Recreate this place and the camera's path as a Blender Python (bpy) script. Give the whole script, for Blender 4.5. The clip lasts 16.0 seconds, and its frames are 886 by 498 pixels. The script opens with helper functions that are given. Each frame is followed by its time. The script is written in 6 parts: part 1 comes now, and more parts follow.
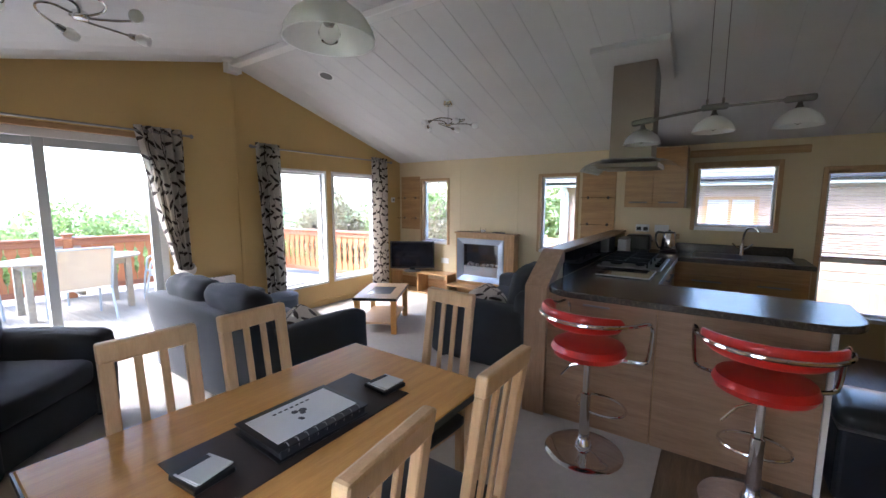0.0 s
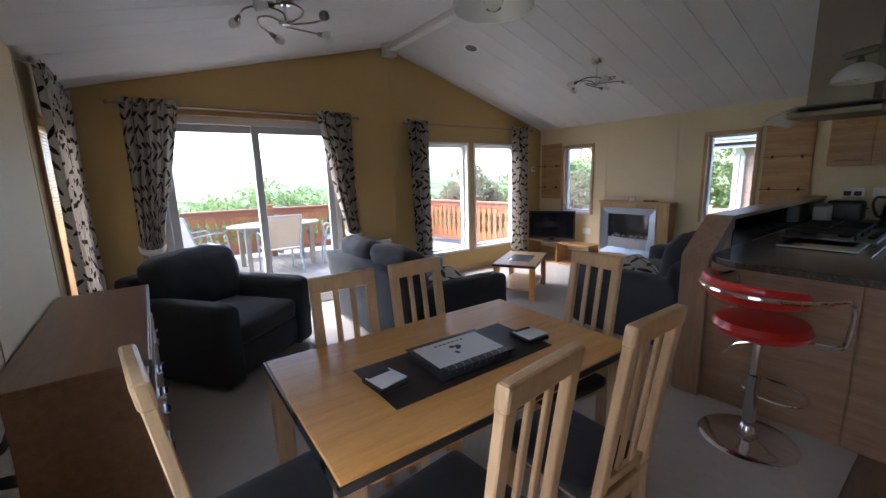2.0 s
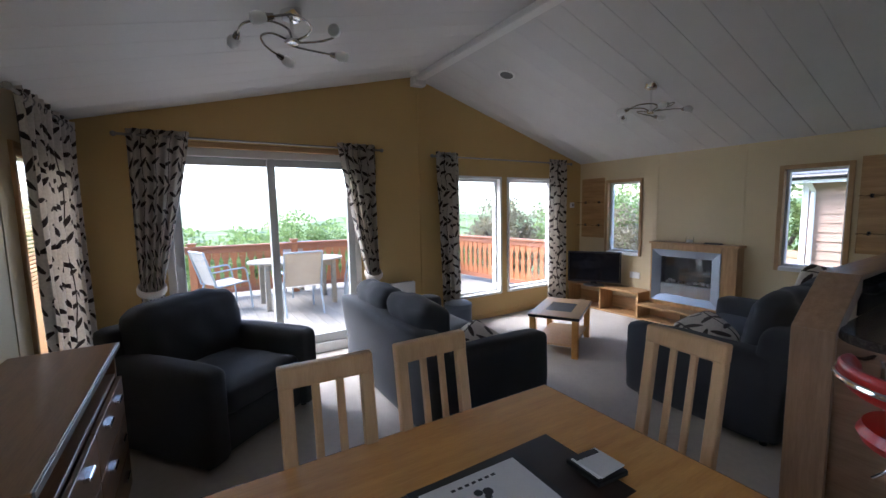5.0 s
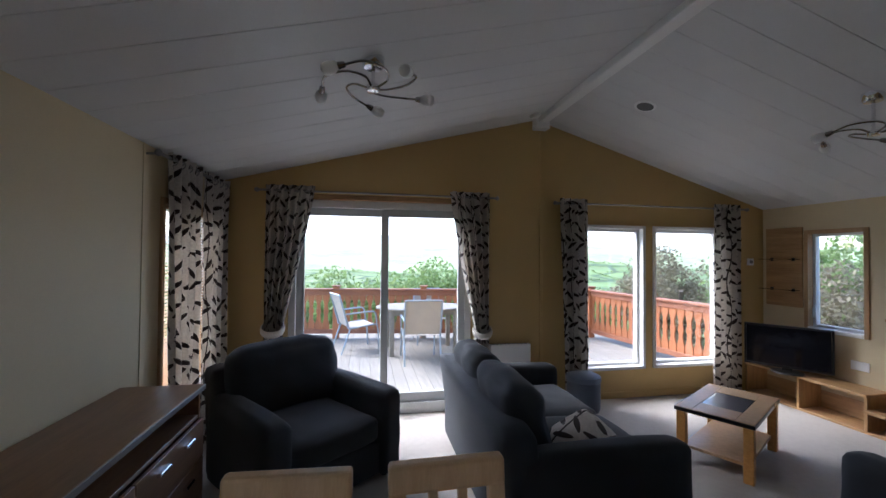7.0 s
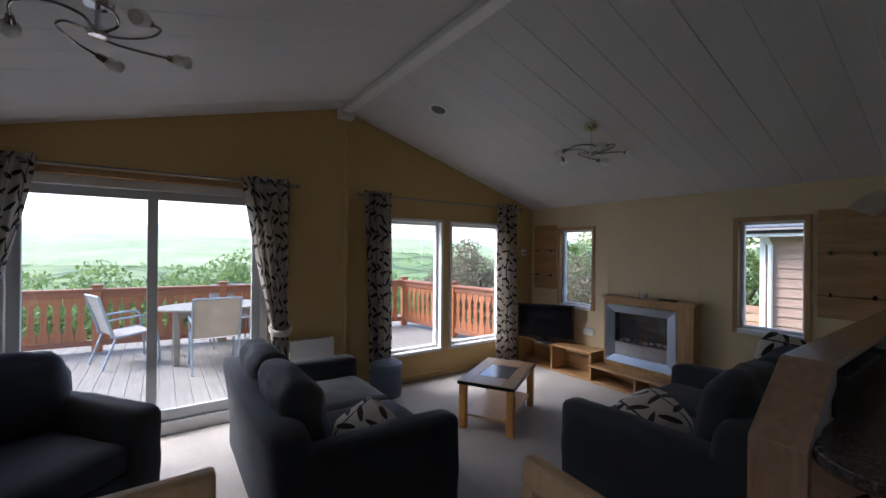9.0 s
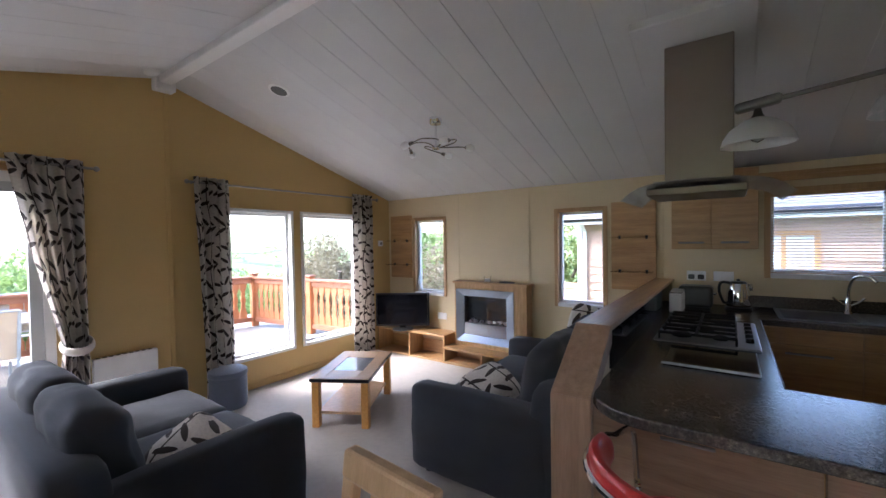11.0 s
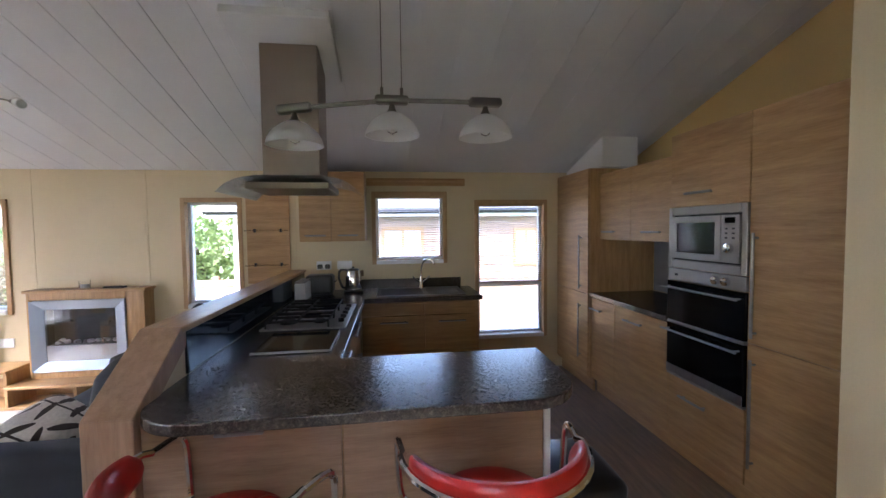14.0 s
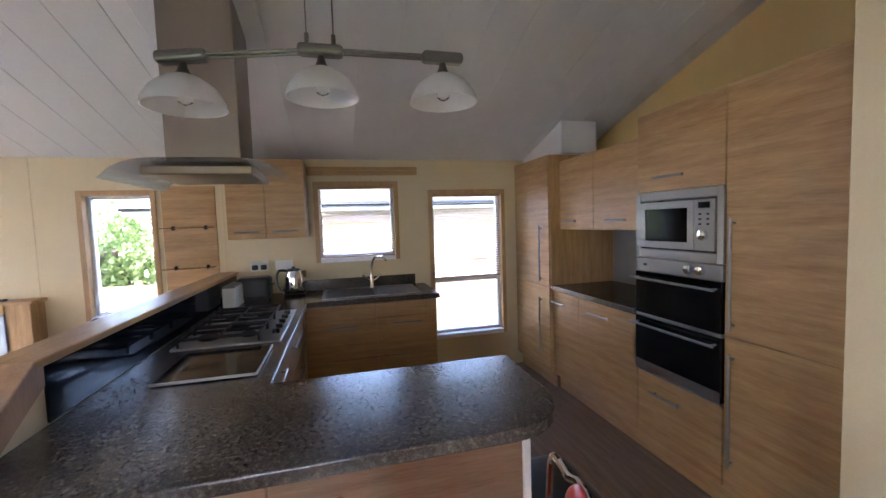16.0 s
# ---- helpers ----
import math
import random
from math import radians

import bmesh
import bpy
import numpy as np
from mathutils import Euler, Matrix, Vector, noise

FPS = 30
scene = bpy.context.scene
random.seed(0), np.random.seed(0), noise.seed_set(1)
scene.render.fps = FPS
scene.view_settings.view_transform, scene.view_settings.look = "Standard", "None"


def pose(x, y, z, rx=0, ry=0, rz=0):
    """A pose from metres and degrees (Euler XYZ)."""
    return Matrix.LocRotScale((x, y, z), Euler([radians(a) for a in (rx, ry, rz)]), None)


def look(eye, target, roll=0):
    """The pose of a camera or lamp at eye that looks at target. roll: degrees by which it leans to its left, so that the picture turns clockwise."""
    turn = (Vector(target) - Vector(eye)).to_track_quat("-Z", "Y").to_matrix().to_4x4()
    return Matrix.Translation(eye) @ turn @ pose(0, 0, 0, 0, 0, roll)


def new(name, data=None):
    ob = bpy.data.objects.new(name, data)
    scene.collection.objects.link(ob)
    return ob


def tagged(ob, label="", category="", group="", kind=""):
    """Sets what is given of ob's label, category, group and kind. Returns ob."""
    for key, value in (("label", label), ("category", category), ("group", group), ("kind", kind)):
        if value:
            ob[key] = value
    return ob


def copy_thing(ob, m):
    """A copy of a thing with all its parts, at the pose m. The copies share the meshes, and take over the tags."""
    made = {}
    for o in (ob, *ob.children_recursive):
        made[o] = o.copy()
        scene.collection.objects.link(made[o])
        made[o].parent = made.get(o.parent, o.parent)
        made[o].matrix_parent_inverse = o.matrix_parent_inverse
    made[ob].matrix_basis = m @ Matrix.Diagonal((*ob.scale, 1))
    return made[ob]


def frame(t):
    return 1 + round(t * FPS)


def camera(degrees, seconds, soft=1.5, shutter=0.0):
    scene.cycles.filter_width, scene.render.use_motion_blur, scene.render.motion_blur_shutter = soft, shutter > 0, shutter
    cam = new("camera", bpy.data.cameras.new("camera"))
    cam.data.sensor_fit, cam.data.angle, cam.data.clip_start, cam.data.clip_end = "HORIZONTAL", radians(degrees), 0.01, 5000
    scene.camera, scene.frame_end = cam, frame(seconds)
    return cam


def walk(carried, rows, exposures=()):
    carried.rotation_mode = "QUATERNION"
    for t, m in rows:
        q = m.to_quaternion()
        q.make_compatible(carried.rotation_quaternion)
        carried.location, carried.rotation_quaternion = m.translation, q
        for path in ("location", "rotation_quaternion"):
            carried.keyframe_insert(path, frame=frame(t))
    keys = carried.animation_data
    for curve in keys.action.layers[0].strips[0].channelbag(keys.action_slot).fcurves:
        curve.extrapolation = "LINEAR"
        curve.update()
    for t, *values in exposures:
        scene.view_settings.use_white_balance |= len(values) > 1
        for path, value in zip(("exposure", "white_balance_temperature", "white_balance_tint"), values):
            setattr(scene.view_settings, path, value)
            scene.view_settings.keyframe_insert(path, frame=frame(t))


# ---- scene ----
cam = camera(95.9, 16.0)
PATH = [
    (0, (1.344, 0.511, 1.463), (0.225, 2.151, 1.222), 0.2),
    (0.5, (1.359, 0.5, 1.464), (0.151, 2.076, 1.225), 0.8),
    (1, (1.363, 0.427, 1.442), (-0.077, 1.78, 1.134), -0.1),
    (1.5, (1.371, 0.386, 1.426), (-0.263, 1.492, 1.095), -0.4),
    (2, (1.386, 0.399, 1.418), (-0.2, 1.56, 1.053), -1.6),
    (2.5, (1.385, 0.405, 1.419), (-0.181, 1.601, 1.073), -2.3),
    (3, (1.367, 0.401, 1.418), (-0.207, 1.586, 1.072), -1.6),
    (5.3, (0.928, 0.783, 1.47), (-0.814, 1.754, 1.321), -1.0),
    (5.5, (0.899, 0.834, 1.465), (-0.915, 1.667, 1.337), -1.6),
    (6, (0.879, 1.018, 1.488), (-1.039, 1.584, 1.457), -1.1),
    (6.5, (0.845, 1.123, 1.488), (-1.101, 1.583, 1.433), -1.5),
    (7, (0.756, 1.188, 1.508), (-1.207, 1.568, 1.543), 0.5),
    (7.5, (0.732, 1.275, 1.499), (-1.211, 1.75, 1.517), 0.2),
    (8, (0.754, 1.345, 1.512), (-1.132, 2.012, 1.545), 0.4),
    (8.5, (0.783, 1.394, 1.502), (-0.984, 2.33, 1.521), 0.4),
    (9, (0.804, 1.427, 1.503), (-0.831, 2.579, 1.507), 0.5),
    (11.3, (0.916, 1.531, 1.503), (-0.123, 3.24, 1.453), -1.4),
    (11.5, (0.95, 1.54, 1.506), (0.015, 3.307, 1.452), -1.7),
    (12, (1.018, 1.591, 1.5), (0.341, 3.471, 1.423), -1.6),
    (12.5, (1.097, 1.637, 1.493), (0.782, 3.608, 1.367), -1.5),
    (13, (1.189, 1.661, 1.492), (1.237, 3.655, 1.337), -1.8),
    (13.5, (1.237, 1.668, 1.491), (1.415, 3.656, 1.364), -1.3),
    (14, (1.277, 1.667, 1.488), (1.542, 3.647, 1.393), -0.7),
    (14.5, (1.303, 1.686, 1.48), (1.546, 3.668, 1.369), -2.7),
    (15, (1.331, 1.734, 1.473), (1.554, 3.717, 1.35), -1.7),
    (15.5, (1.342, 1.814, 1.467), (1.631, 3.788, 1.324), -2.5),
    (16, (1.323, 1.972, 1.475), (1.818, 3.906, 1.345), -1.9),
]
EXPOSURES = [(0, 3.65, 5800, 16), (0.5, 3.4, 5800, 16), (1.0, 3.25, 5800, 16), (3.2, 2.65, 5800, 17), (5.3, 2.75, 5700, 15), (6.5, 2.6, 5700, 15), (7.5, 2.05, 5550, 14), (9.2, 1.95, 5800, 16), (11.3, 3.5, 5850, 19), (13, 3.45, 5850, 20), (13.5, 3.75, 5900, 20), (14, 4.05, 5950, 20), (14.5, 4.5, 5950, 20), (16, 4.6, 6000, 22)]
walk(cam, [(t, look(eye, target, roll)) for t, eye, target, roll in PATH], EXPOSURES)

# ---------- daylight ----------
world = bpy.data.worlds.new("overcast_sky")
scene.world = world
world.use_nodes = True
_wn = world.node_tree.nodes
_sky = _wn.new("ShaderNodeTexSky")
_sky.sky_type = "NISHITA"
_sky.sun_disc = False
_sky.sun_elevation = radians(47)
_sky.sun_rotation = radians(222)
_sky.air_density = 1.0
_sky.dust_density = 1.5
_sky.ozone_density = 1.0
_wn["Background"].inputs["Strength"].default_value = 0.15
world.node_tree.links.new(_sky.outputs["Color"], _wn["Background"].inputs["Color"])
_sun = new("sun", bpy.data.lights.new("sun", "SUN"))
_sun.data.energy = 1.5
_sun.data.angle = radians(35)
_sun.data.color = (1.0, 0.96, 0.9)
_sun.matrix_world = look((-15, -16.7, 24), (0, 0, 0))

# ---------- materials ----------
def material(name, rough=0.6, metal=0.0):
    m = bpy.data.materials.new(name)
    m.use_nodes = True
    b = m.node_tree.nodes["Principled BSDF"]
    b.inputs["Roughness"].default_value = rough
    b.inputs["Metallic"].default_value = metal
    return m, m.node_tree.nodes, m.node_tree.links, b


def coords(n, l, scale=(1, 1, 1), rot=(0, 0, 0), source="Object"):
    tc, mp = n.new("ShaderNodeTexCoord"), n.new("ShaderNodeMapping")
    mp.inputs["Scale"].default_value = scale
    mp.inputs["Rotation"].default_value = rot
    l.new(tc.outputs[source], mp.inputs["Vector"])
    return mp.outputs["Vector"]


def noise_tex(n, l, vec, scale, detail=4.0, rough=0.55):
    t = n.new("ShaderNodeTexNoise")
    t.inputs["Scale"].default_value, t.inputs["Detail"].default_value, t.inputs["Roughness"].default_value = scale, detail, rough
    l.new(vec, t.inputs["Vector"])
    return t.outputs["Fac"]


def ramp(n, l, fac, stops):
    r = n.new("ShaderNodeValToRGB")
    e = r.color_ramp.elements
    while len(e) < len(stops):
        e.new(0.5)
    for el, (p, c) in zip(e, stops):
        el.position, el.color = p, (*c, 1)
    l.new(fac, r.inputs["Fac"])
    return r.outputs["Color"]


def mixc(n, l, fac, a, b, kind="MIX"):
    m = n.new("ShaderNodeMix")
    m.data_type, m.blend_type = "RGBA", kind
    for sock, v in ((0, fac), (6, a), (7, b)):
        if hasattr(v, "is_linked") or hasattr(v, "links"):
            l.new(v, m.inputs[sock])
        else:
            m.inputs[sock].default_value = v if sock == 0 else (*v, 1)
    return m.outputs[2]


def math_node(n, l, op, a, b=None):
    m = n.new("ShaderNodeMath")
    m.operation = op
    for i, v in enumerate((a, b)):
        if v is None:
            continue
        if hasattr(v, "links"):
            l.new(v, m.inputs[i])
        else:
            m.inputs[i].default_value = v
    return m.outputs[0]


def bump(n, l, b, height, strength=0.2, dist=0.002):
    bp = n.new("ShaderNodeBump")
    bp.inputs["Strength"].default_value, bp.inputs["Distance"].default_value = strength, dist
    l.new(height, bp.inputs["Height"])
    l.new(bp.outputs["Normal"], b.inputs["Normal"])


def plain(name, col, rough=0.5, metal=0.0, var=0.12, scale=6.0, fine=120.0, bstr=0.15, coat=0.0, sheen=0.0):
    """Paint, fabric, plastic or metal with mottling at two scales."""
    m, n, l, b = material(name, rough, metal)
    v = coords(n, l)
    f1, f2 = noise_tex(n, l, v, scale, 3), noise_tex(n, l, v, fine, 2)
    lo, hi = tuple(c * (1 - var) for c in col), tuple(min(1, c * (1 + var)) for c in col)
    c = mixc(n, l, 0.35, ramp(n, l, f1, ((0.3, lo), (0.7, hi))), ramp(n, l, f2, ((0.3, lo), (0.7, hi))))
    l.new(c, b.inputs["Base Color"])
    r = n.new("ShaderNodeMapRange")
    r.inputs["To Min"].default_value, r.inputs["To Max"].default_value = max(0.02, rough - 0.08), min(1, rough + 0.08)
    l.new(f1, r.inputs["Value"])
    l.new(r.outputs["Result"], b.inputs["Roughness"])
    bump(n, l, b, f2, bstr)
    b.inputs["Coat Weight"].default_value = coat
    b.inputs["Sheen Weight"].default_value = sheen
    return m


def wood(name, dark, light, axis="x", rough=0.42, grain=1.0, vary=0.0, bstr=0.12):
    """Wood with its grain along the given local axis."""
    m, n, l, b = material(name, rough)
    s = {"x": (1.2, 14, 14), "y": (14, 1.2, 14), "z": (14, 14, 1.2)}[axis]
    v = coords(n, l, tuple(q * grain for q in s))
    f = noise_tex(n, l, v, 2.2, 6, 0.6)
    f2 = noise_tex(n, l, v, 14, 3)
    mid = tuple((a + c) / 2 for a, c in zip(dark, light))
    c = mixc(n, l, 0.3, ramp(n, l, f, ((0.28, dark), (0.5, mid), (0.72, light))), ramp(n, l, f2, ((0.3, dark), (0.7, light))))
    if vary:
        oi = n.new("ShaderNodeObjectInfo")
        k = n.new("ShaderNodeMapRange")
        k.inputs["To Min"].default_value, k.inputs["To Max"].default_value = 1 - vary, 1 + vary
        l.new(oi.outputs["Random"], k.inputs["Value"])
        hs = n.new("ShaderNodeHueSaturation")
        l.new(k.outputs["Result"], hs.inputs["Value"])
        l.new(c, hs.inputs["Color"])
        c = hs.outputs["Color"]
    l.new(c, b.inputs["Base Color"])
    r = n.new("ShaderNodeMapRange")
    r.inputs["To Min"].default_value, r.inputs["To Max"].default_value = rough - 0.07, rough + 0.1
    l.new(f, r.inputs["Value"])
    l.new(r.outputs["Result"], b.inputs["Roughness"])
    bump(n, l, b, f2, bstr, 0.001)
    return m


def glass(name, tint=(1, 1, 1), rough=0.0):
    m, n, l, b = material(name, rough)
    b.inputs["Base Color"].default_value = (*tint, 1)
    b.inputs["Transmission Weight"].default_value = 1.0
    b.inputs["IOR"].default_value = 1.45
    return m


def curtain_cloth(name):
    """Cream cloth with woven-in dark leaf sprigs."""
    m, n, l, b = material(name, 0.85)
    v = coords(n, l, (10.5, 8.5, 1), source="UV")
    vo = n.new("ShaderNodeTexVoronoi")
    vo.voronoi_dimensions = "2D"
    vo.inputs["Scale"].default_value = 1.0
    vo.inputs["Randomness"].default_value = 0.6
    l.new(v, vo.inputs["Vector"])
    sub = n.new("ShaderNodeVectorMath")
    sub.operation = "SUBTRACT"
    l.new(v, sub.inputs[0])
    l.new(vo.outputs["Position"], sub.inputs[1])
    sc = n.new("ShaderNodeVectorMath")
    sc.operation = "MULTIPLY"
    sc.inputs[1].default_value = (1 / 10.5, 1 / 8.5, 0)
    l.new(sub.outputs[0], sc.inputs[0])
    sep = n.new("ShaderNodeSeparateColor")
    l.new(vo.outputs["Color"], sep.inputs["Color"])
    ang = math_node(n, l, "MULTIPLY_ADD", sep.outputs[0], 0.8)
    ang.node.inputs[2].default_value = -0.4
    side = math_node(n, l, "MULTIPLY", math_node(n, l, "SIGN", math_node(n, l, "SUBTRACT", sep.outputs[1], 0.5)), 1.0)
    rot = n.new("ShaderNodeVectorRotate")
    rot.rotation_type = "Z_AXIS"
    l.new(sc.outputs[0], rot.inputs["Vector"])
    l.new(math_node(n, l, "ADD", ang, side), rot.inputs["Angle"])
    sx = n.new("ShaderNodeSeparateXYZ")
    l.new(rot.outputs[0], sx.inputs[0])
    ex = math_node(n, l, "POWER", math_node(n, l, "DIVIDE", sx.outputs[0], 0.0165), 2.0)
    ey = math_node(n, l, "ABSOLUTE", math_node(n, l, "DIVIDE", sx.outputs[1], 0.064))
    leaf = math_node(n, l, "LESS_THAN", math_node(n, l, "ADD", ex, math_node(n, l, "POWER", ey, 1.4)), 1.0)
    uvx = n.new("ShaderNodeSeparateXYZ")
    l.new(coords(n, l, source="UV"), uvx.inputs[0])
    wob = math_node(n, l, "MULTIPLY", math_node(n, l, "SINE", math_node(n, l, "MULTIPLY", uvx.outputs[1], 9.0)), 0.02)
    fr = math_node(n, l, "FRACT", math_node(n, l, "MULTIPLY", math_node(n, l, "ADD", uvx.outputs[0], wob), 5.0))
    stem = math_node(n, l, "LESS_THAN", math_node(n, l, "ABSOLUTE", math_node(n, l, "SUBTRACT", fr, 0.5)), 0.026)
    mark = math_node(n, l, "MAXIMUM", leaf, stem)
    weave = noise_tex(n, l, coords(n, l, source="UV"), 60, 3)
    cloth = ramp(n, l, weave, ((0.3, (0.54, 0.49, 0.43)), (0.7, (0.68, 0.63, 0.56))))
    l.new(mixc(n, l, mark, cloth, (0.035, 0.022, 0.018)), b.inputs["Base Color"])
    bump(n, l, b, weave, 0.2)
    b.inputs["Sheen Weight"].default_value = 0.2
    b.inputs["Transmission Weight"].default_value = 0.0
    return m


def granite(name):
    m, n, l, b = material(name, 0.22)
    v = coords(n, l)
    vo = n.new("ShaderNodeTexVoronoi")
    vo.inputs["Scale"].default_value = 240
    l.new(v, vo.inputs["Vector"])
    s = n.new("ShaderNodeSeparateColor")
    l.new(vo.outputs["Color"], s.inputs["Color"])
    c1 = ramp(n, l, s.outputs[0], ((0.0, (0.02, 0.016, 0.013)), (0.45, (0.055, 0.044, 0.036)), (0.85, (0.10, 0.08, 0.065)), (1.0, (0.15, 0.12, 0.10))))
    f = noise_tex(n, l, v, 9, 4)
    c2 = ramp(n, l, f, ((0.3, (0.03, 0.024, 0.02)), (0.7, (0.11, 0.087, 0.068))))
    c3 = ramp(n, l, noise_tex(n, l, v, 75, 4, 0.7), ((0.38, (0.022, 0.017, 0.014)), (0.55, (0.08, 0.064, 0.05)), (0.68, (0.24, 0.20, 0.16))))
    l.new(mixc(n, l, 0.45, mixc(n, l, 0.4, c1, c2), c3), b.inputs["Base Color"])
    r = n.new("ShaderNodeMapRange")
    r.inputs["To Min"].default_value, r.inputs["To Max"].default_value = 0.2, 0.3
    l.new(f, r.inputs["Value"])
    l.new(r.outputs["Result"], b.inputs["Roughness"])
    return m


def carpet(name, col):
    m, n, l, b = material(name, 0.95)
    v = coords(n, l)
    f1, f2, f3 = noise_tex(n, l, v, 1.3, 4), noise_tex(n, l, v, 260, 2), noise_tex(n, l, v, 22, 3)
    lo, hi = tuple(c * 0.8 for c in col), tuple(c * 1.18 for c in col)
    c = mixc(n, l, 0.5, ramp(n, l, f1, ((0.3, lo), (0.7, hi))), ramp(n, l, f2, ((0.25, lo), (0.75, hi))))
    c = mixc(n, l, 0.25, c, ramp(n, l, f3, ((0.3, lo), (0.7, hi))))
    l.new(c, b.inputs["Base Color"])
    bump(n, l, b, f2, 0.5, 0.004)
    b.inputs["Sheen Weight"].default_value = 0.15
    return m


def leafy(name, a, c):
    m, n, l, b = material(name, 0.6)
    g = n.new("ShaderNodeNewGeometry")
    col = ramp(n, l, g.outputs["Random Per Island"], ((0.0, a), (1.0, c)))
    l.new(col, b.inputs["Base Color"])
    tr, mx = n.new("ShaderNodeBsdfTranslucent"), n.new("ShaderNodeMixShader")
    l.new(col, tr.inputs["Color"])
    mx.inputs["Fac"].default_value = 0.5
    l.new(b.outputs[0], mx.inputs[1])
    l.new(tr.outputs[0], mx.inputs[2])
    l.new(mx.outputs[0], n["Material Output"].inputs["Surface"])
    return m


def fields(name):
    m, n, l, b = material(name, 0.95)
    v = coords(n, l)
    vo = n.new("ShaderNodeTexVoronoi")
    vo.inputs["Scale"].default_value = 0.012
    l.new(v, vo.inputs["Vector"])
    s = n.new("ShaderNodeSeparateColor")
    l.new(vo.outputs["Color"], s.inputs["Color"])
    # Field greens lightened: the valley's haze is put into the base colour.
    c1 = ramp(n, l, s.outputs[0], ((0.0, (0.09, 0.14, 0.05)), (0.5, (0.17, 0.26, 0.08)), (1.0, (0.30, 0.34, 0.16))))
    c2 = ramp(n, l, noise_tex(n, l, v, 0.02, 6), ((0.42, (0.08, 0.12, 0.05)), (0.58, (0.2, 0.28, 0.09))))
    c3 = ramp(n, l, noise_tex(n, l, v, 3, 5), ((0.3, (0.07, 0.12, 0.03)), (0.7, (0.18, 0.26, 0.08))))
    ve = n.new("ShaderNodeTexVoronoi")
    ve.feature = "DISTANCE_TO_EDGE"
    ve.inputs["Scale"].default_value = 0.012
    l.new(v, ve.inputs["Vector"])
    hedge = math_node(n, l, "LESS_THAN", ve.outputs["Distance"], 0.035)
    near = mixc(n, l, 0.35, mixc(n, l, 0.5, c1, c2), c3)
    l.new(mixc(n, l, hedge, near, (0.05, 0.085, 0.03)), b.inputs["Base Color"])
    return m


CREAM = (0.60, 0.415, 0.17)
M_WALL = plain("mustard_wall_paint", CREAM, 0.75, var=0.05, scale=1.5, bstr=0.08)
M_WALLC = plain("cream_wall_panel", (0.66, 0.545, 0.34), 0.6, var=0.05, scale=1.5, bstr=0.08)
M_CEIL = plain("white_ceiling_board", (0.66, 0.655, 0.655), 0.5, var=0.05, scale=2.0, bstr=0.06)
M_WHITE = plain("white_upvc", (0.8, 0.8, 0.79), 0.35, var=0.03)
M_CARPET = carpet("beige_carpet", (0.47, 0.43, 0.38))
M_OAK_X = wood("oak_laminate_along", (0.30, 0.157, 0.060), (0.56, 0.35, 0.160), "x", 0.38)
M_OAK_Y = wood("oak_laminate_across", (0.30, 0.157, 0.060), (0.56, 0.35, 0.160), "y", 0.38)
M_OAK_Z = wood("oak_laminate_upright", (0.30, 0.157, 0.060), (0.56, 0.35, 0.160), "z", 0.38)
M_BAROAK = wood("pinkish_oak_panel", (0.26, 0.15, 0.085), (0.46, 0.295, 0.185), "x", 0.4)
M_POSTOAK = wood("pinkish_oak_post", (0.30, 0.175, 0.10), (0.50, 0.325, 0.205), "z", 0.4)
M_LINING = wood("tan_window_lining", (0.37, 0.215, 0.095), (0.54, 0.345, 0.17), "z", 0.45)
M_TABLE = wood("honey_oak_veneer", (0.56, 0.245, 0.05), (0.78, 0.42, 0.125), "y", 0.33)
M_BEECH = wood("pale_beech", (0.51, 0.31, 0.15), (0.69, 0.46, 0.25), "z", 0.4)
M_WALNUT = wood("brown_walnut_laminate", (0.19, 0.10, 0.052), (0.35, 0.205, 0.115), "x", 0.36)
M_SOFA = plain("charcoal_sofa_fabric", (0.030, 0.033, 0.040), 0.85, var=0.25, scale=5, fine=300, bstr=0.3, sheen=0.08)
M_SOFAD = plain("black_chair_fabric", (0.015, 0.015, 0.018), 0.8, var=0.2, fine=300, bstr=0.3, sheen=0.2)
M_CURT = curtain_cloth("leaf_print_curtain_cloth")
M_STEEL = plain("brushed_steel", (0.33, 0.315, 0.30), 0.42, 1.0, var=0.06, fine=200)
M_CHROME = plain("chrome", (0.78, 0.78, 0.8), 0.08, 1.0, var=0.02, bstr=0.0)
M_BLACK = plain("black_plastic", (0.012, 0.012, 0.013), 0.3, var=0.1, bstr=0.05)
M_BGLASS = plain("black_glass", (0.006, 0.006, 0.008), 0.06, var=0.05, bstr=0.0)
M_SMOKE = plain("smoked_grey_glass", (0.16, 0.16, 0.165), 0.18, var=0.05, bstr=0.0)
M_IRON = plain("matt_black_iron", (0.01, 0.01, 0.01), 0.6, var=0.1)
M_BGLASS.node_tree.nodes["Principled BSDF"].inputs["Specular IOR Level"].default_value = 0.25
M_GRANITE = granite("dark_speckled_worktop")
M_RED = plain("red_leatherette", (0.50, 0.02, 0.013), 0.32, var=0.1, fine=200, bstr=0.12)
M_GLASS = glass("window_glass")
M_FROST = plain("frosted_white_glass", (0.78, 0.8, 0.78), 0.35, var=0.03)
M_DECK = wood("weathered_deck_wood", (0.155, 0.142, 0.118), (0.30, 0.277, 0.232), "x", 0.8, vary=0.06)
M_STAIN = wood("orange_stained_timber", (0.26, 0.085, 0.03), (0.42, 0.16, 0.06), "z", 0.6, vary=0.1)
M_STAINX = wood("brown_stained_rail", (0.2, 0.07, 0.035), (0.32, 0.13, 0.065), "x", 0.6)
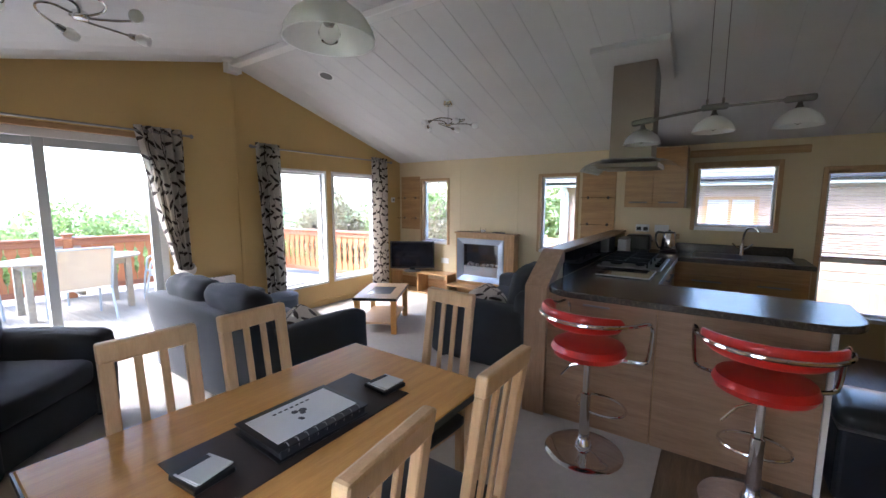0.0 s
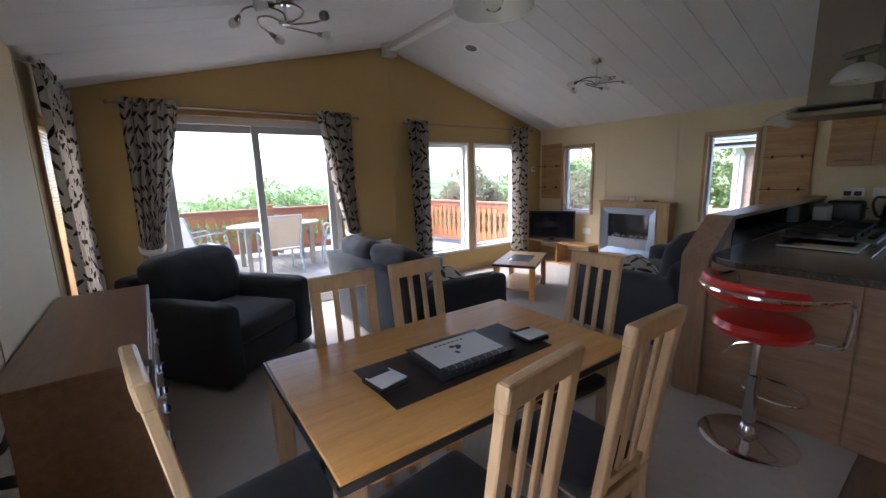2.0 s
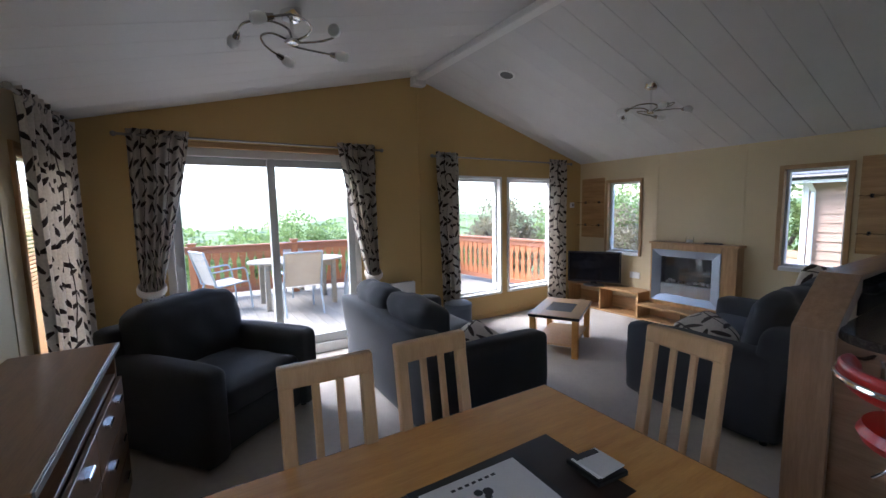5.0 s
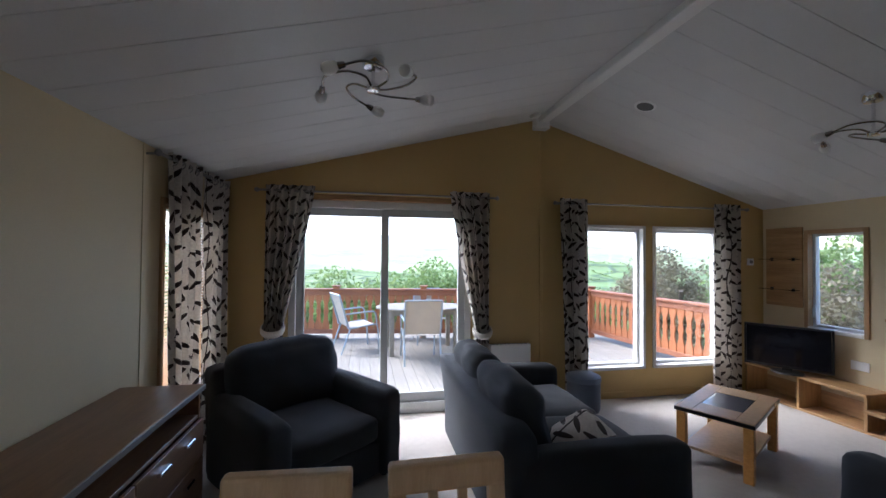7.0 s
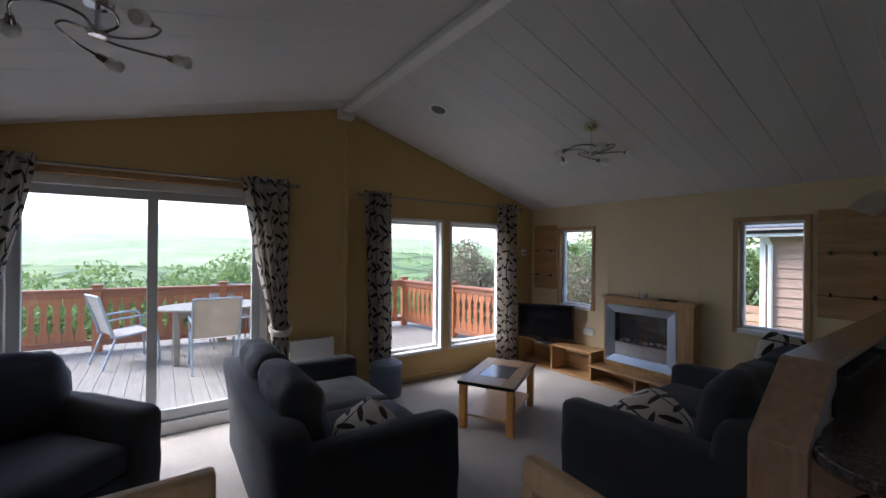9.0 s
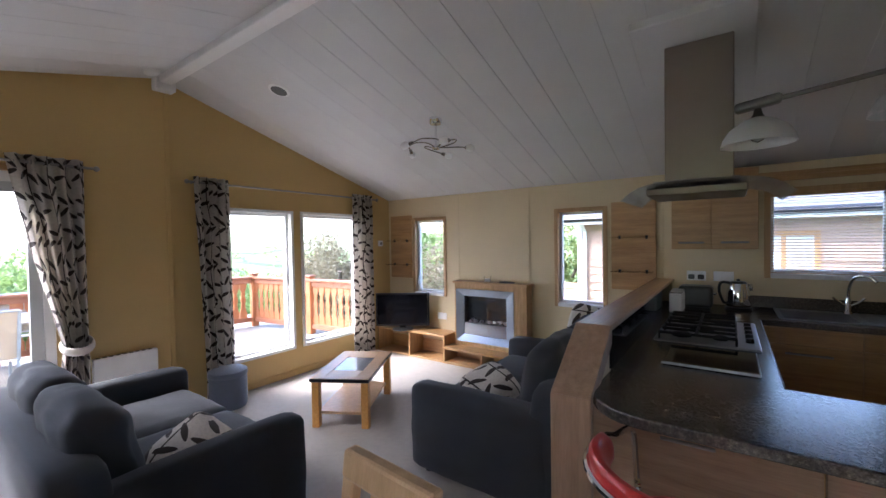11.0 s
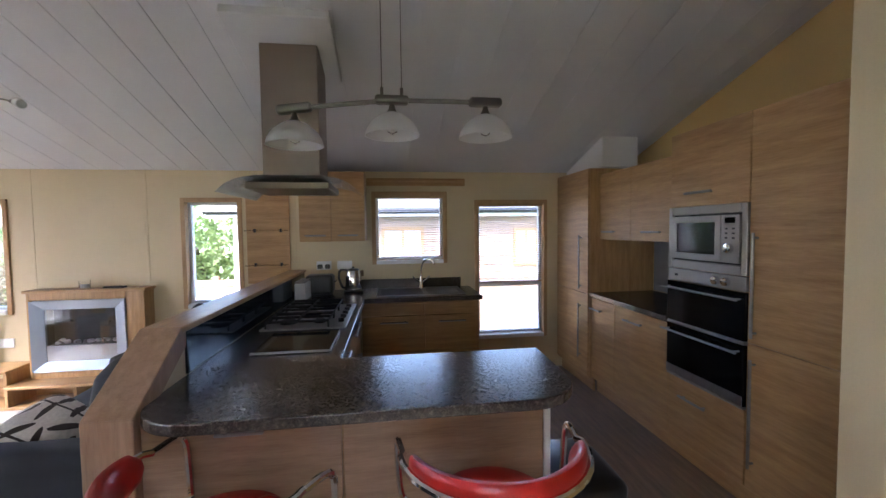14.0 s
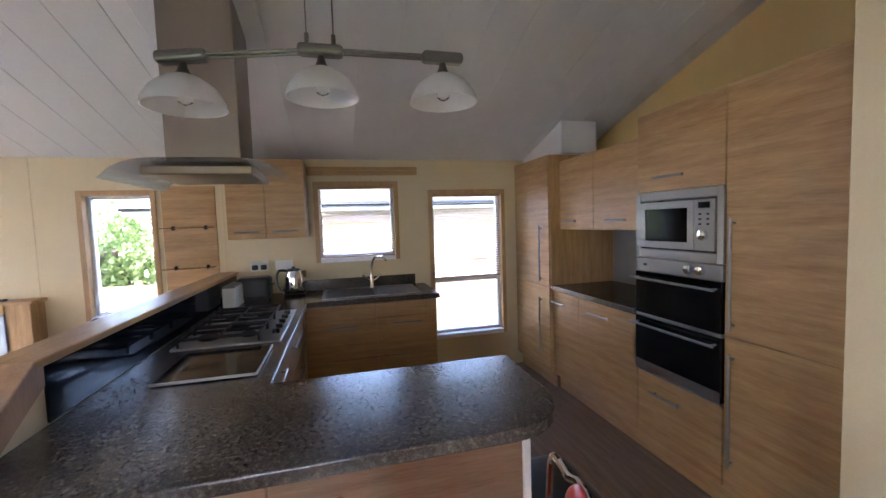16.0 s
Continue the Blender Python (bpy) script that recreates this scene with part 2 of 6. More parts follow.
M_VINYL = wood("dark_wood_vinyl", (0.10, 0.06, 0.035), (0.26, 0.175, 0.11), "y", 0.4)


# ---------- building helpers ----------
def B(x0, x1, y0, y1, z0, z1, bev=0.003, seg=1):
    bm = bmesh.new()
    bmesh.ops.create_cube(bm, size=1)
    for v in bm.verts:
        v.co = ((x0 + x1) / 2 + v.co.x * (x1 - x0), (y0 + y1) / 2 + v.co.y * (y1 - y0), (z0 + z1) / 2 + v.co.z * (z1 - z0))
    bev = min(bev, 0.45 * min(abs(x1 - x0), abs(y1 - y0), abs(z1 - z0)))
    if bev > 0:
        bmesh.ops.bevel(bm, geom=bm.edges[:], offset=bev, segments=seg, affect="EDGES", profile=0.5)
    return bm


def join(*bms):
    out = bmesh.new()
    me = bpy.data.meshes.new("tmp")
    for b in bms:
        b.to_mesh(me)
        out.from_mesh(me)
        b.free()
    bpy.data.meshes.remove(me)
    return out


def moved(bm, m):
    bmesh.ops.transform(bm, matrix=m, verts=bm.verts)
    return bm


def prism(pts, h0, h1, plane="xy", bev=0.0, seg=2):
    """A flat outline raised from h0 to h1 across its plane."""
    bm = bmesh.new()
    put = {"xy": lambda a, b, h: (a, b, h), "xz": lambda a, b, h: (a, h, b), "yz": lambda a, b, h: (h, a, b)}[plane]
    lo = [bm.verts.new(put(a, b, h0)) for a, b in pts]
    hi = [bm.verts.new(put(a, b, h1)) for a, b in pts]
    bm.faces.new(lo)
    bm.faces.new(hi)
    for i in range(len(pts)):
        j = (i + 1) % len(pts)
        bm.faces.new((lo[i], lo[j], hi[j], hi[i]))
    bmesh.ops.recalc_face_normals(bm, faces=bm.faces[:])
    if bev:
        es = [e for e in bm.edges if all(v in lo for v in e.verts) or all(v in hi for v in e.verts)]
        bmesh.ops.bevel(bm, geom=es, offset=bev, segments=seg, affect="EDGES", profile=0.5)
    return bm


def lathe(profile, n=28, centre=(0, 0, 0)):
    bm = bmesh.new()
    rings = []
    for r, z in profile:
        rings.append([bm.verts.new((centre[0] + r * math.cos(2 * math.pi * i / n), centre[1] + r * math.sin(2 * math.pi * i / n), centre[2] + z)) for i in range(n)])
    for a, b in zip(rings, rings[1:]):
        for i in range(n):
            j = (i + 1) % n
            bm.faces.new((a[i], a[j], b[j], b[i]))
    for ring, z in ((rings[0], 0), (rings[-1], 1)):
        if profile[0 if z == 0 else -1][0] > 1e-4:
            bm.faces.new(ring)
    bmesh.ops.remove_doubles(bm, verts=bm.verts, dist=1e-5)
    bmesh.ops.recalc_face_normals(bm, faces=bm.faces[:])
    return bm


def tube(points, r, n=10, closed=False):
    """A round bar along a run of points."""
    bm = bmesh.new()
    P = [Vector(p) for p in points]
    rings, up = [], None
    for i, p in enumerate(P):
        a = P[(i - 1) % len(P)] if (i > 0 or closed) else p
        b = P[(i + 1) % len(P)] if (i < len(P) - 1 or closed) else p
        d = (b - a).normalized()
        if up is None:
            up = d.orthogonal().normalized()
        up = (up - d * up.dot(d)).normalized()
        s = d.cross(up)
        rings.append([bm.verts.new(p + r * (math.cos(2 * math.pi * k / n) * up + math.sin(2 * math.pi * k / n) * s)) for k in range(n)])
    pairs = list(zip(rings, rings[1:])) + ([(rings[-1], rings[0])] if closed else [])
    for a, b in pairs:
        for k in range(n):
            j = (k + 1) % n
            bm.faces.new((a[k], a[j], b[j], b[k]))
    if not closed:
        bm.faces.new(rings[0])
        bm.faces.new(rings[-1])
    bmesh.ops.recalc_face_normals(bm, faces=bm.faces[:])
    return bm


def smooth_path(ctrl, n=8):
    """Points on a soft curve through the given ones."""
    C = [Vector(c) for c in ctrl]
    C = [C[0] * 2 - C[1]] + C + [C[-1] * 2 - C[-2]]
    out = []
    for i in range(1, len(C) - 2):
        for k in range(n):
            t = k / n
            out.append(0.5 * (2 * C[i] + (C[i + 1] - C[i - 1]) * t + (2 * C[i - 1] - 5 * C[i] + 4 * C[i + 1] - C[i + 2]) * t * t + (3 * C[i] - C[i - 1] - 3 * C[i + 1] + C[i + 2]) * t ** 3))
    return out + [C[-2]]


def soft_box(x0, x1, y0, y1, z0, z1, r=0.05, puff=0.0, wr=0.0, n=12, seed=0.0):
    """An upholstered block: rounded edges, bulging faces, slight creases."""
    bm = bmesh.new()
    bmesh.ops.create_cube(bm, size=2)
    bmesh.ops.subdivide_edges(bm, edges=bm.edges[:], cuts=n - 1, use_grid_fill=True)
    hx, hy, hz = (x1 - x0) / 2, (y1 - y0) / 2, (z1 - z0) / 2
    c = Vector(((x0 + x1) / 2, (y0 + y1) / 2, (z0 + z1) / 2))
    r = min(r, hx * 0.99, hy * 0.99, hz * 0.99)
    for v in bm.verts:
        u = v.co.copy()
        u = Vector([math.copysign(1 - (1 - abs(q)) ** 1.0, q) for q in u])
        p = Vector((u.x * hx, u.y * hy, u.z * hz))
        inner = Vector((max(-hx + r, min(hx - r, p.x)), max(-hy + r, min(hy - r, p.y)), max(-hz + r, min(hz - r, p.z))))
        d = p - inner
        q = inner + (d.normalized() * r if d.length > 1e-6 else d)
        fall = lambda a: max(0.0, 1 - a * a)
        if abs(u.z) > 0.99:
            q.z += math.copysign(puff * fall(u.x) * fall(u.y), u.z)
        if abs(u.y) > 0.99:
            q.y += math.copysign(puff * fall(u.x) * fall(u.z), u.y) * 0.6
        if abs(u.x) > 0.99:
            q.x += math.copysign(puff * fall(u.y) * fall(u.z), u.x) * 0.6
        if wr:
            q += Vector((noise.noise(q * 7 + Vector((seed, 0, 0))), noise.noise(q * 7 + Vector((0, seed, 5))), noise.noise(q * 9 + Vector((3, 0, seed))))) * wr
        v.co = q + c
    for f in bm.faces:
        f.smooth = True
    return bm


def finish(name, bm, mat, smooth=False):
    me = bpy.data.meshes.new(name)
    if smooth:
        for f in bm.faces:
            f.smooth = True
    bm.to_mesh(me)
    bm.free()
    me.materials.append(mat)
    if smooth:
        me.set_sharp_from_angle(angle=radians(40))
    return new(name, me)


def part(name, bm, mat, parent, label="", smooth=False):
    ob = finish(name, bm, mat, smooth)
    ob.parent = parent
    if label:
        tagged(ob, label)
    return ob


def thing(name, label, category, at=(0, 0, 0), turn=0, group=""):
    ob = new(name)
    ob.empty_display_size = 0.1
    ob.matrix_world = pose(*at, 0, 0, turn)
    return tagged(ob, label, category, group)


def structure(name, bm, mat, label, category, smooth=False):
    return tagged(finish(name, bm, mat, smooth), label, category, "", "structure")


def holed(u0, u1, v0, v1, holes, make):
    """Boxes that fill a wall's rectangle but for its holes (a, b, c, d)."""
    out = []
    us = sorted({u0, u1, *[h[0] for h in holes], *[h[1] for h in holes]})
    for a, b in zip(us, us[1:]):
        cuts = sorted((h[2], h[3]) for h in holes if h[0] < (a + b) / 2 < h[1])
        z = v0
        for c, d in cuts:
            if c > z:
                out.append(make(a, b, z, c))
            z = d
        if z < v1:
            out.append(make(a, b, z, v1))
    return join(*out)


# ---------- the shell of the lodge ----------
XW, XW2, XE, YN, YS = -3.09, -3.12, 3.72, 5.75, -0.09
YR, ZR, ZN, ZS = 2.93, 2.925, 2.08, 2.155
T = 0.12


def ceil_z(y):
    return ZR - (y - YR) * (ZR - ZN) / (YN - YR) if y > YR else ZR - (YR - y) * (ZR - ZS) / (YR - YS)


N_OPEN = [(-2.645, -2.13, 0.79, 1.79), (-0.65, -0.145, 0.79, 1.80), (1.125, 1.845, 1.17, 1.86), (2.175, 2.92, 0.36, 1.775)]
S_OPEN = [(-2.95, -2.08, 0.5, 1.85), (0.22, 1.12, 0.65, 1.85)]
DOOR = (0.50, 2.22, 0.0, 2.02)
W_OPEN = [(3.44, 4.17, 0.325, 1.835), (4.305, 5.17, 0.325, 1.835)]

structure("floor", holed(XW - T, XE, YS - T, YN + T, [(1.17, XE, 2.25, YN)], lambda a, b, c, d: B(a, b, c, d, -0.12, 0.0, 0)), M_CARPET, "beige loop-pile carpet over the living and dining area", "carpet")
vinyl = structure("floor_kitchen", B(1.17, XE, 2.25, YN, -0.12, -0.008, 0), M_VINYL, "dark wood-effect vinyl floor of the kitchen", "floor")
structure("wall_north", holed(XW - T - 0.05, XE + T, 0.0, ZN + 0.02, N_OPEN, lambda a, b, c, d: B(a, b, YN, YN + T, c, d, 0)), M_WALLC, "cream panelled long wall with four window openings", "wall")
structure("wall_south", holed(XW - T - 0.05, XE + T, 0.0, ZS + 0.02, S_OPEN, lambda a, b, c, d: B(a, b, YS - T, YS, c, d, 0)), M_WALLC, "pale cream panelled wall behind the chest", "wall")
structure("wall_west_door_side", join(holed(YS, YR + 0.04, 0.0, 2.10, [DOOR], lambda a, b, c, d: B(XW - T, XW, a, b, c, d, 0)), prism([(YS, 2.10), (YR + 0.04, 2.10), (YR + 0.04, ZR + 0.05), (YR, ZR + 0.05), (YS, ZS + 0.05)], XW - T, XW, "yz")), M_WALL, "mustard yellow gable wall around the sliding door", "wall")
structure("wall_west_window_side", join(holed(YR + 0.04, YN, 0.0, 2.02, W_OPEN, lambda a, b, c, d: B(XW2 - T, XW2, a, b, c, d, 0)), prism([(YR + 0.04, 2.02), (YN, 2.02), (YN, ZN + 0.05), (YR + 0.04, ZR + 0.04)], XW2 - T, XW2, "yz")), M_WALL, "mustard yellow gable wall around two windows", "wall")
structure("wall_east", prism([(YS, 0), (YN, 0), (YN, ZN + 0.05), (YR, ZR + 0.05), (YS, ZS + 0.05)], XE, XE + T, "yz"), M_WALL, "mustard yellow gable wall behind the kitchen cupboards", "wall")
structure("wall_hall_partition", B(2.85, XE, 2.72, 2.862, 0, 2.86, 0.004), M_WALLC, "cream end of a partition wall beside the tall cupboards", "wall")

# ceiling boards run from the ridge to the eaves
def ceiling_slope(y_eave, z_eave):
    bms, w, x = [], 0.235, XW - T - 0.02
    s = 1 if y_eave > YR else -1
    dy, dz = y_eave - YR + s * 0.15, (z_eave - ZR) / (y_eave - YR) * (y_eave - YR + s * 0.15)
    while x < XE + T:
        g = 0.0012
        bms.append(prism([(YR, ZR), (YR + dy, ZR + dz), (YR + dy, ZR + dz + 0.02), (YR, ZR + 0.02)], x + g, x + w - g, "yz", 0.0016, 1))
        x += w
    bms.append(prism([(YR, ZR + 0.006), (YR + dy, ZR + dz + 0.006), (YR + dy, ZR + dz + 0.1), (YR, ZR + 0.1)], XW - T - 0.05, XE + T, "yz"))
    return join(*bms)


structure("ceiling_north", ceiling_slope(YN, ZN), M_CEIL, "white boarded sloping ceiling over the kitchen side", "ceiling")
structure("ceiling_south", ceiling_slope(YS, ZS), M_CEIL, "white boarded sloping ceiling over the dining side", "ceiling")
structure("trim_ridge_beam", B(XW - 0.02, XE, YR - 0.05, YR + 0.05, ZR - 0.065, ZR + 0.02, 0.006), M_WHITE, "white boxed ridge beam along the ceiling", "beam")
structure("trim_ridge_bracket", B(XW, XW + 0.11, YR - 0.075, YR + 0.075, ZR - 0.12, ZR - 0.02, 0.01, 2), M_WHITE, "white block under the ridge beam end", "bracket")
structure("trim_gable_joint", B(XW, XW + 0.012, YR + 0.01, YR + 0.045, 0, ZR - 0.1, 0.003), M_WALL, "mustard vertical cover strip on the gable wall", "trim")
for k, xx in enumerate((-1.92, -0.97, 0.36)):
    structure("trim_panel_joint_%d" % (k + 1), B(xx - 0.012, xx + 0.012, YN - 0.005, YN, 0, ZN, 0.002), M_WALLC, "cream cover strip over a wall panel joint", "trim")
for k, (a, b) in enumerate((((XW2, 3.0), (XW2, YN)), ((XW, YS), (XW, 0.6)), ((XW, 2.32), (XW, 2.96)))):
    structure("baseboard_%d" % (k + 1), B(a[0], a[0] + 0.012, a[1], b[1], 0, 0.07, 0.004), M_WALL, "painted skirting board along the gable wall", "skirting")
structure("baseboard_north", B(-3.1, 0.2, YN - 0.012, YN, 0, 0.07, 0.004), M_WALLC, "cream skirting board", "skirting")
for k, xx in enumerate((-0.66, -1.86)):
    structure("trim_side_joint_%d" % (k + 1), B(xx - 0.012, xx + 0.012, YS, YS + 0.005, 0, ZS, 0.002), M_WALLC, "cream cover strip over a wall panel joint", "trim")

# ---------- windows and the sliding door ----------
def window(name, axis, face, a, b, z0, z1, out, label, split=(), rail=None):
    """A white frame with panes in an opening. axis x: the wall runs along x; out: +1 or -1, the way to the outside."""
    w = tagged(new(name), label, "window", "", "structure")
    d0, d1 = sorted((face + out * 0.05, face + out * 0.11))

    def box(u0, u1, v0, v1, e0=d0, e1=d1, bev=0.005):
        return B(u0, u1, e0, e1, v0, v1, bev) if axis == "x" else B(e0, e1, u0, u1, v0, v1, bev)
    f = 0.045
    part("window_frame", join(box(a, a + f, z0, z1), box(b - f, b, z0, z1), box(a + f, b - f, z0, z0 + f), box(a + f, b - f, z1 - f, z1)), M_WHITE, w)
    l0, l1 = sorted((face - out * 0.018, face + out * 0.05))
    lin = 0.02 if axis == "x" else 0.014
    part("window_lining", join(box(a - 0.02, a + lin, z0 - 0.02, z1 + 0.02, l0, l1, 0.003), box(b - lin, b + 0.02, z0 - 0.02, z1 + 0.02, l0, l1, 0.003), box(a + lin, b - lin, z1 - lin, z1 + 0.02, l0, l1, 0.003)), M_LINING if axis == "x" else M_WHITE, w, "tan wood-effect lining boards" if axis == "x" else "white lining boards")
    s0, s1 = sorted((face - out * 0.03, face + out * 0.05))
    part("window_sill", box(a + lin, b - lin, z0 - 0.02, z0 + lin, s0, s1, 0.004), M_WHITE, w)
    p0, p1 = sorted((face + out * 0.078, face + out * 0.084))
    zs = [z0 + f] + ([rail] if rail else []) + [z1 - f]
    if rail:
        part("transom", box(a + f, b - f, rail - 0.028, rail + 0.028), M_WHITE, w)
    for q0, q1 in zip(zs, zs[1:]):
        g = part("pane", box(a + f, b - f, q0, q1, p0, p1, 0), M_GLASS, w)
        g.visible_shadow = False
    return w


win1 = window("window_1", "x", YN, *N_OPEN[0], 1, "narrow white-framed window beside the television corner")
win2 = window("window_2", "x", YN, *N_OPEN[1], 1, "narrow white-framed window between fireplace and kitchen")
win3 = window("window_3", "x", YN, *N_OPEN[2], 1, "square kitchen window above the sink with open blind")
win4 = window("window_4", "x", YN, *N_OPEN[3], 1, "tall kitchen window with open venetian blind", rail=0.91)
win5 = window("window_5", "y", XW2, *W_OPEN[0], -1, "full-height lounge window looking on the deck")
win6 = window("window_6", "y", XW2, *W_OPEN[1], -1, "full-height lounge window beside the corner")
win7 = window("window_7", "x", YS, *S_OPEN[0], -1, "window behind the armchair with blind and curtains")
win8 = window("window_8", "x", YS, *S_OPEN[1], -1, "dining window with curtains")
for w, x in ((win1, -2.605), (win2, -0.61)):
    part("window_handle", join(B(x - 0.012, x + 0.012, YN + 0.03, YN + 0.05, 0.93, 1.03, 0.004), B(x - 0.008, x + 0.008, YN + 0.015, YN + 0.03, 0.9, 1.0, 0.004)), M_WHITE, w, "white lever handle")

door = tagged(new("door_1"), "white sliding glass patio door, closed, onto the deck", "sliding door", "", "structure")
a, b, z0, z1 = DOOR
f = 0.06
part("door_frame", join(B(XW - 0.1, XW - 0.01, a, a + f, 0.1, z1), B(XW - 0.1, XW - 0.01, b - f, b, 0.1, z1), B(XW - 0.1, XW - 0.01, a, b, z1 - 0.07, z1), B(XW - 0.1, XW + 0.01, a, b, 0.0, 0.1)), M_WHITE, door)
M_DOORGREY = plain("pale_grey_door_leaf", (0.55, 0.57, 0.57), 0.35, var=0.03)
for k, (c, d, x) in enumerate(((a + f, 1.405, XW - 0.075), (1.335, b - f, XW - 0.04))):
    lf = part("door_leaf", join(B(x - 0.018, x + 0.018, c, c + 0.07, 0.1, z1 - 0.07), B(x - 0.018, x + 0.018, d - 0.07, d, 0.1, z1 - 0.07), B(x - 0.018, x + 0.018, c + 0.07, d - 0.07, 0.1, 0.19), B(x - 0.018, x + 0.018, c + 0.07, d - 0.07, z1 - 0.14, z1 - 0.07)), M_DOORGREY, door)
    g = part("pane", B(x - 0.003, x + 0.003, c + 0.07, d - 0.07, 0.19, z1 - 0.14, 0), M_GLASS, lf)
    g.visible_shadow = False
part("door_head_cover", B(XW - 0.01, XW + 0.035, a - 0.02, b + 0.02, z1, z1 + 0.045, 0.004), M_OAK_Y, door, "oak cover strip above the door")


# ---------- curtains and rods ----------
def curtain(name, at, turn, w_top, w_low, shift, z_top, z_low, folds, label, group, pinch=0.0, z_pinch=0.8, phase=0.0, sweep=0):
    """A gathered eyelet curtain; local x runs along the rod, its middle at 0."""
    c = thing(name, label, "curtain", at, turn, group)
    bm = bmesh.new()
    uv = bm.loops.layers.uv.new("UVMap")
    nu, nv = folds * 10, 36
    rows = []
    for j in range(nv + 1):
        s = j / nv
        z = z_top + (z_low - z_top) * s
        w = w_top + (w_low - w_top) * min(1, s * 1.3)
        mid = shift * min(1, s * 1.3)
        if pinch:
            k = math.exp(-((z - z_pinch) / 0.28) ** 2)
            w *= 1 - pinch * k
        if sweep:
            down = (z_top - z) / (z_top - z_pinch)
            w_tie = w_top * 0.36
            w = w_top + (w_tie - w_top) * down ** 1.15 if down < 1 else w_tie + (w_low - w_tie) * min(1, (z_pinch - z) / (z_pinch - z_low) * 1.2)
            mid = sweep * (w_top - w) / 2
        row = []
        for i in range(nu + 1):
            q = i / nu
            d = 0.036 * math.sin(2 * math.pi * folds * q + phase) * (0.8 + 0.35 * noise.noise(Vector((q * 5, s * 3, phase)))) + 0.015 * noise.noise(Vector((q * 9, s * 4, phase + 4)))
            x = mid + (q - 0.5) * w + 0.012 * noise.noise(Vector((q * 6, s * 5, phase + 9))) * s
            row.append(bm.verts.new((x, d, z)))
        rows.append(row)
    wide = w_top * 2.0
    for j in range(nv):
        for i in range(nu):
            fc = bm.faces.new((rows[j][i], rows[j][i + 1], rows[j + 1][i + 1], rows[j + 1][i]))
            fc.smooth = True
            for lp, (p, r) in zip(fc.loops, ((i, j), (i + 1, j), (i + 1, j + 1), (i, j + 1))):
                lp[uv].uv = (p / nu * wide + phase, r / nv * (z_top - z_low))
    bmesh.ops.solidify(bm, geom=bm.faces[:], thickness=0.003)
    part("curtain_cloth", bm, M_CURT, c)
    if sweep:
        mid, a = sweep * (w_top - w_top * 0.36) / 2, w_top * 0.36 / 2 + 0.016
        turns = [2 * math.pi * i / 24 for i in range(24)]
        band = tube([(mid + a * math.cos(t), 0.062 * math.sin(t), z_pinch + 0.02 * math.sin(t)) for t in turns], 0.013, 8, True)
        for v in band.verts:
            v.co.z = z_pinch + (v.co.z - z_pinch) * 2.2
        part("tie_back", band, M_CURT, c, "cloth tie-back", True)
    for k in range(folds):
        x = (-0.5 + (k + 0.5) / folds) * w_top
        part("eyelet", tube([(x, 0.026 * math.cos(t), z_top - 0.05 + 0.026 * math.sin(t)) for t in [2 * math.pi * i / 12 for i in range(12)]], 0.004, 6, True), M_STEEL, c, "", True)
    return c


def rod(label, p0, p1, wall):
    """A steel curtain pole with ball ends and two brackets."""
    r = thing("curtain_rod", label, "curtain rod")
    p0, p1, wall = Vector(p0), Vector(p1), Vector(wall)
    part("pole", tube([p0, p1], 0.010, 12), M_STEEL, r, "", True)
    for p in (p0, p1):
        part("finial", moved(lathe([(0.001, -0.022), (0.016, -0.014), (0.021, 0.0), (0.016, 0.014), (0.001, 0.022)], 14), Matrix.Translation(p)), M_STEEL, r, "", True)
    for t in (0.03, 0.97):
        p = p0.lerp(p1, t)
        part("bracket", tube([p, p + wall], 0.007, 8), M_STEEL, r, "", True)


rod("brushed steel curtain pole above the sliding door", (-3.0, 0.24, 2.08), (-3.0, 2.455, 2.08), (-0.1, 0, 0))
rod("brushed steel curtain pole above the lounge windows", (-3.02, 3.08, 2.06), (-3.02, 5.42, 2.06), (-0.1, 0, 0))
rod("brushed steel curtain pole above the window behind the armchair", (-3.05, -0.01, 2.10), (-1.85, -0.01, 2.10), (0, -0.08, 0))
rod("brushed steel curtain pole above the dining window", (0.2, -0.01, 2.08), (2.9, -0.01, 2.08), (0, -0.08, 0))
L = "cream leaf-print curtain"
curtain("curtain", (-3.0, 0.525, 0), 90, 0.42, 0.24, -0.09, 2.13, 0.06, 5, L + " beside the sliding door", "door curtains", 0, 0.85, 0.3, -1)
curtain("curtain", (-3.0, 2.185, 0), 90, 0.40, 0.22, 0.08, 2.13, 0.06, 5, L + " swept back behind the sofa", "door curtains", 0, 0.78, 1.7, 1)
curtain("curtain", (-3.02, 3.29, 0), 90, 0.31, 0.26, 0.04, 2.11, 0.05, 4, L + " at the lounge window", "lounge curtains", 0, 0.8, 2.9)
curtain("curtain", (-3.02, 5.135, 0), 90, 0.34, 0.36, 0.0, 2.11, 0.03, 5, L + " in the corner of the lounge", "lounge curtains", 0, 0.8, 4.1)
curtain("curtain", (-2.20, -0.01, 0), 180, 0.44, 0.36, 0.05, 2.14, 0.05, 4, L + " behind the armchair", "side curtains", 0, 0.8, 5.2)
curtain("curtain", (-2.80, -0.01, 0), 180, 0.46, 0.44, 0.0, 2.14, 0.05, 4, L + " in the corner behind the armchair", "side curtains", 0, 0.8, 6.6)
curtain("curtain", (0.13, 0.0, 0), 180, 0.30, 0.44, -0.02, 2.12, 0.05, 4, L + " next to the chest", "dining curtains", 0, 0.8, 7.7)
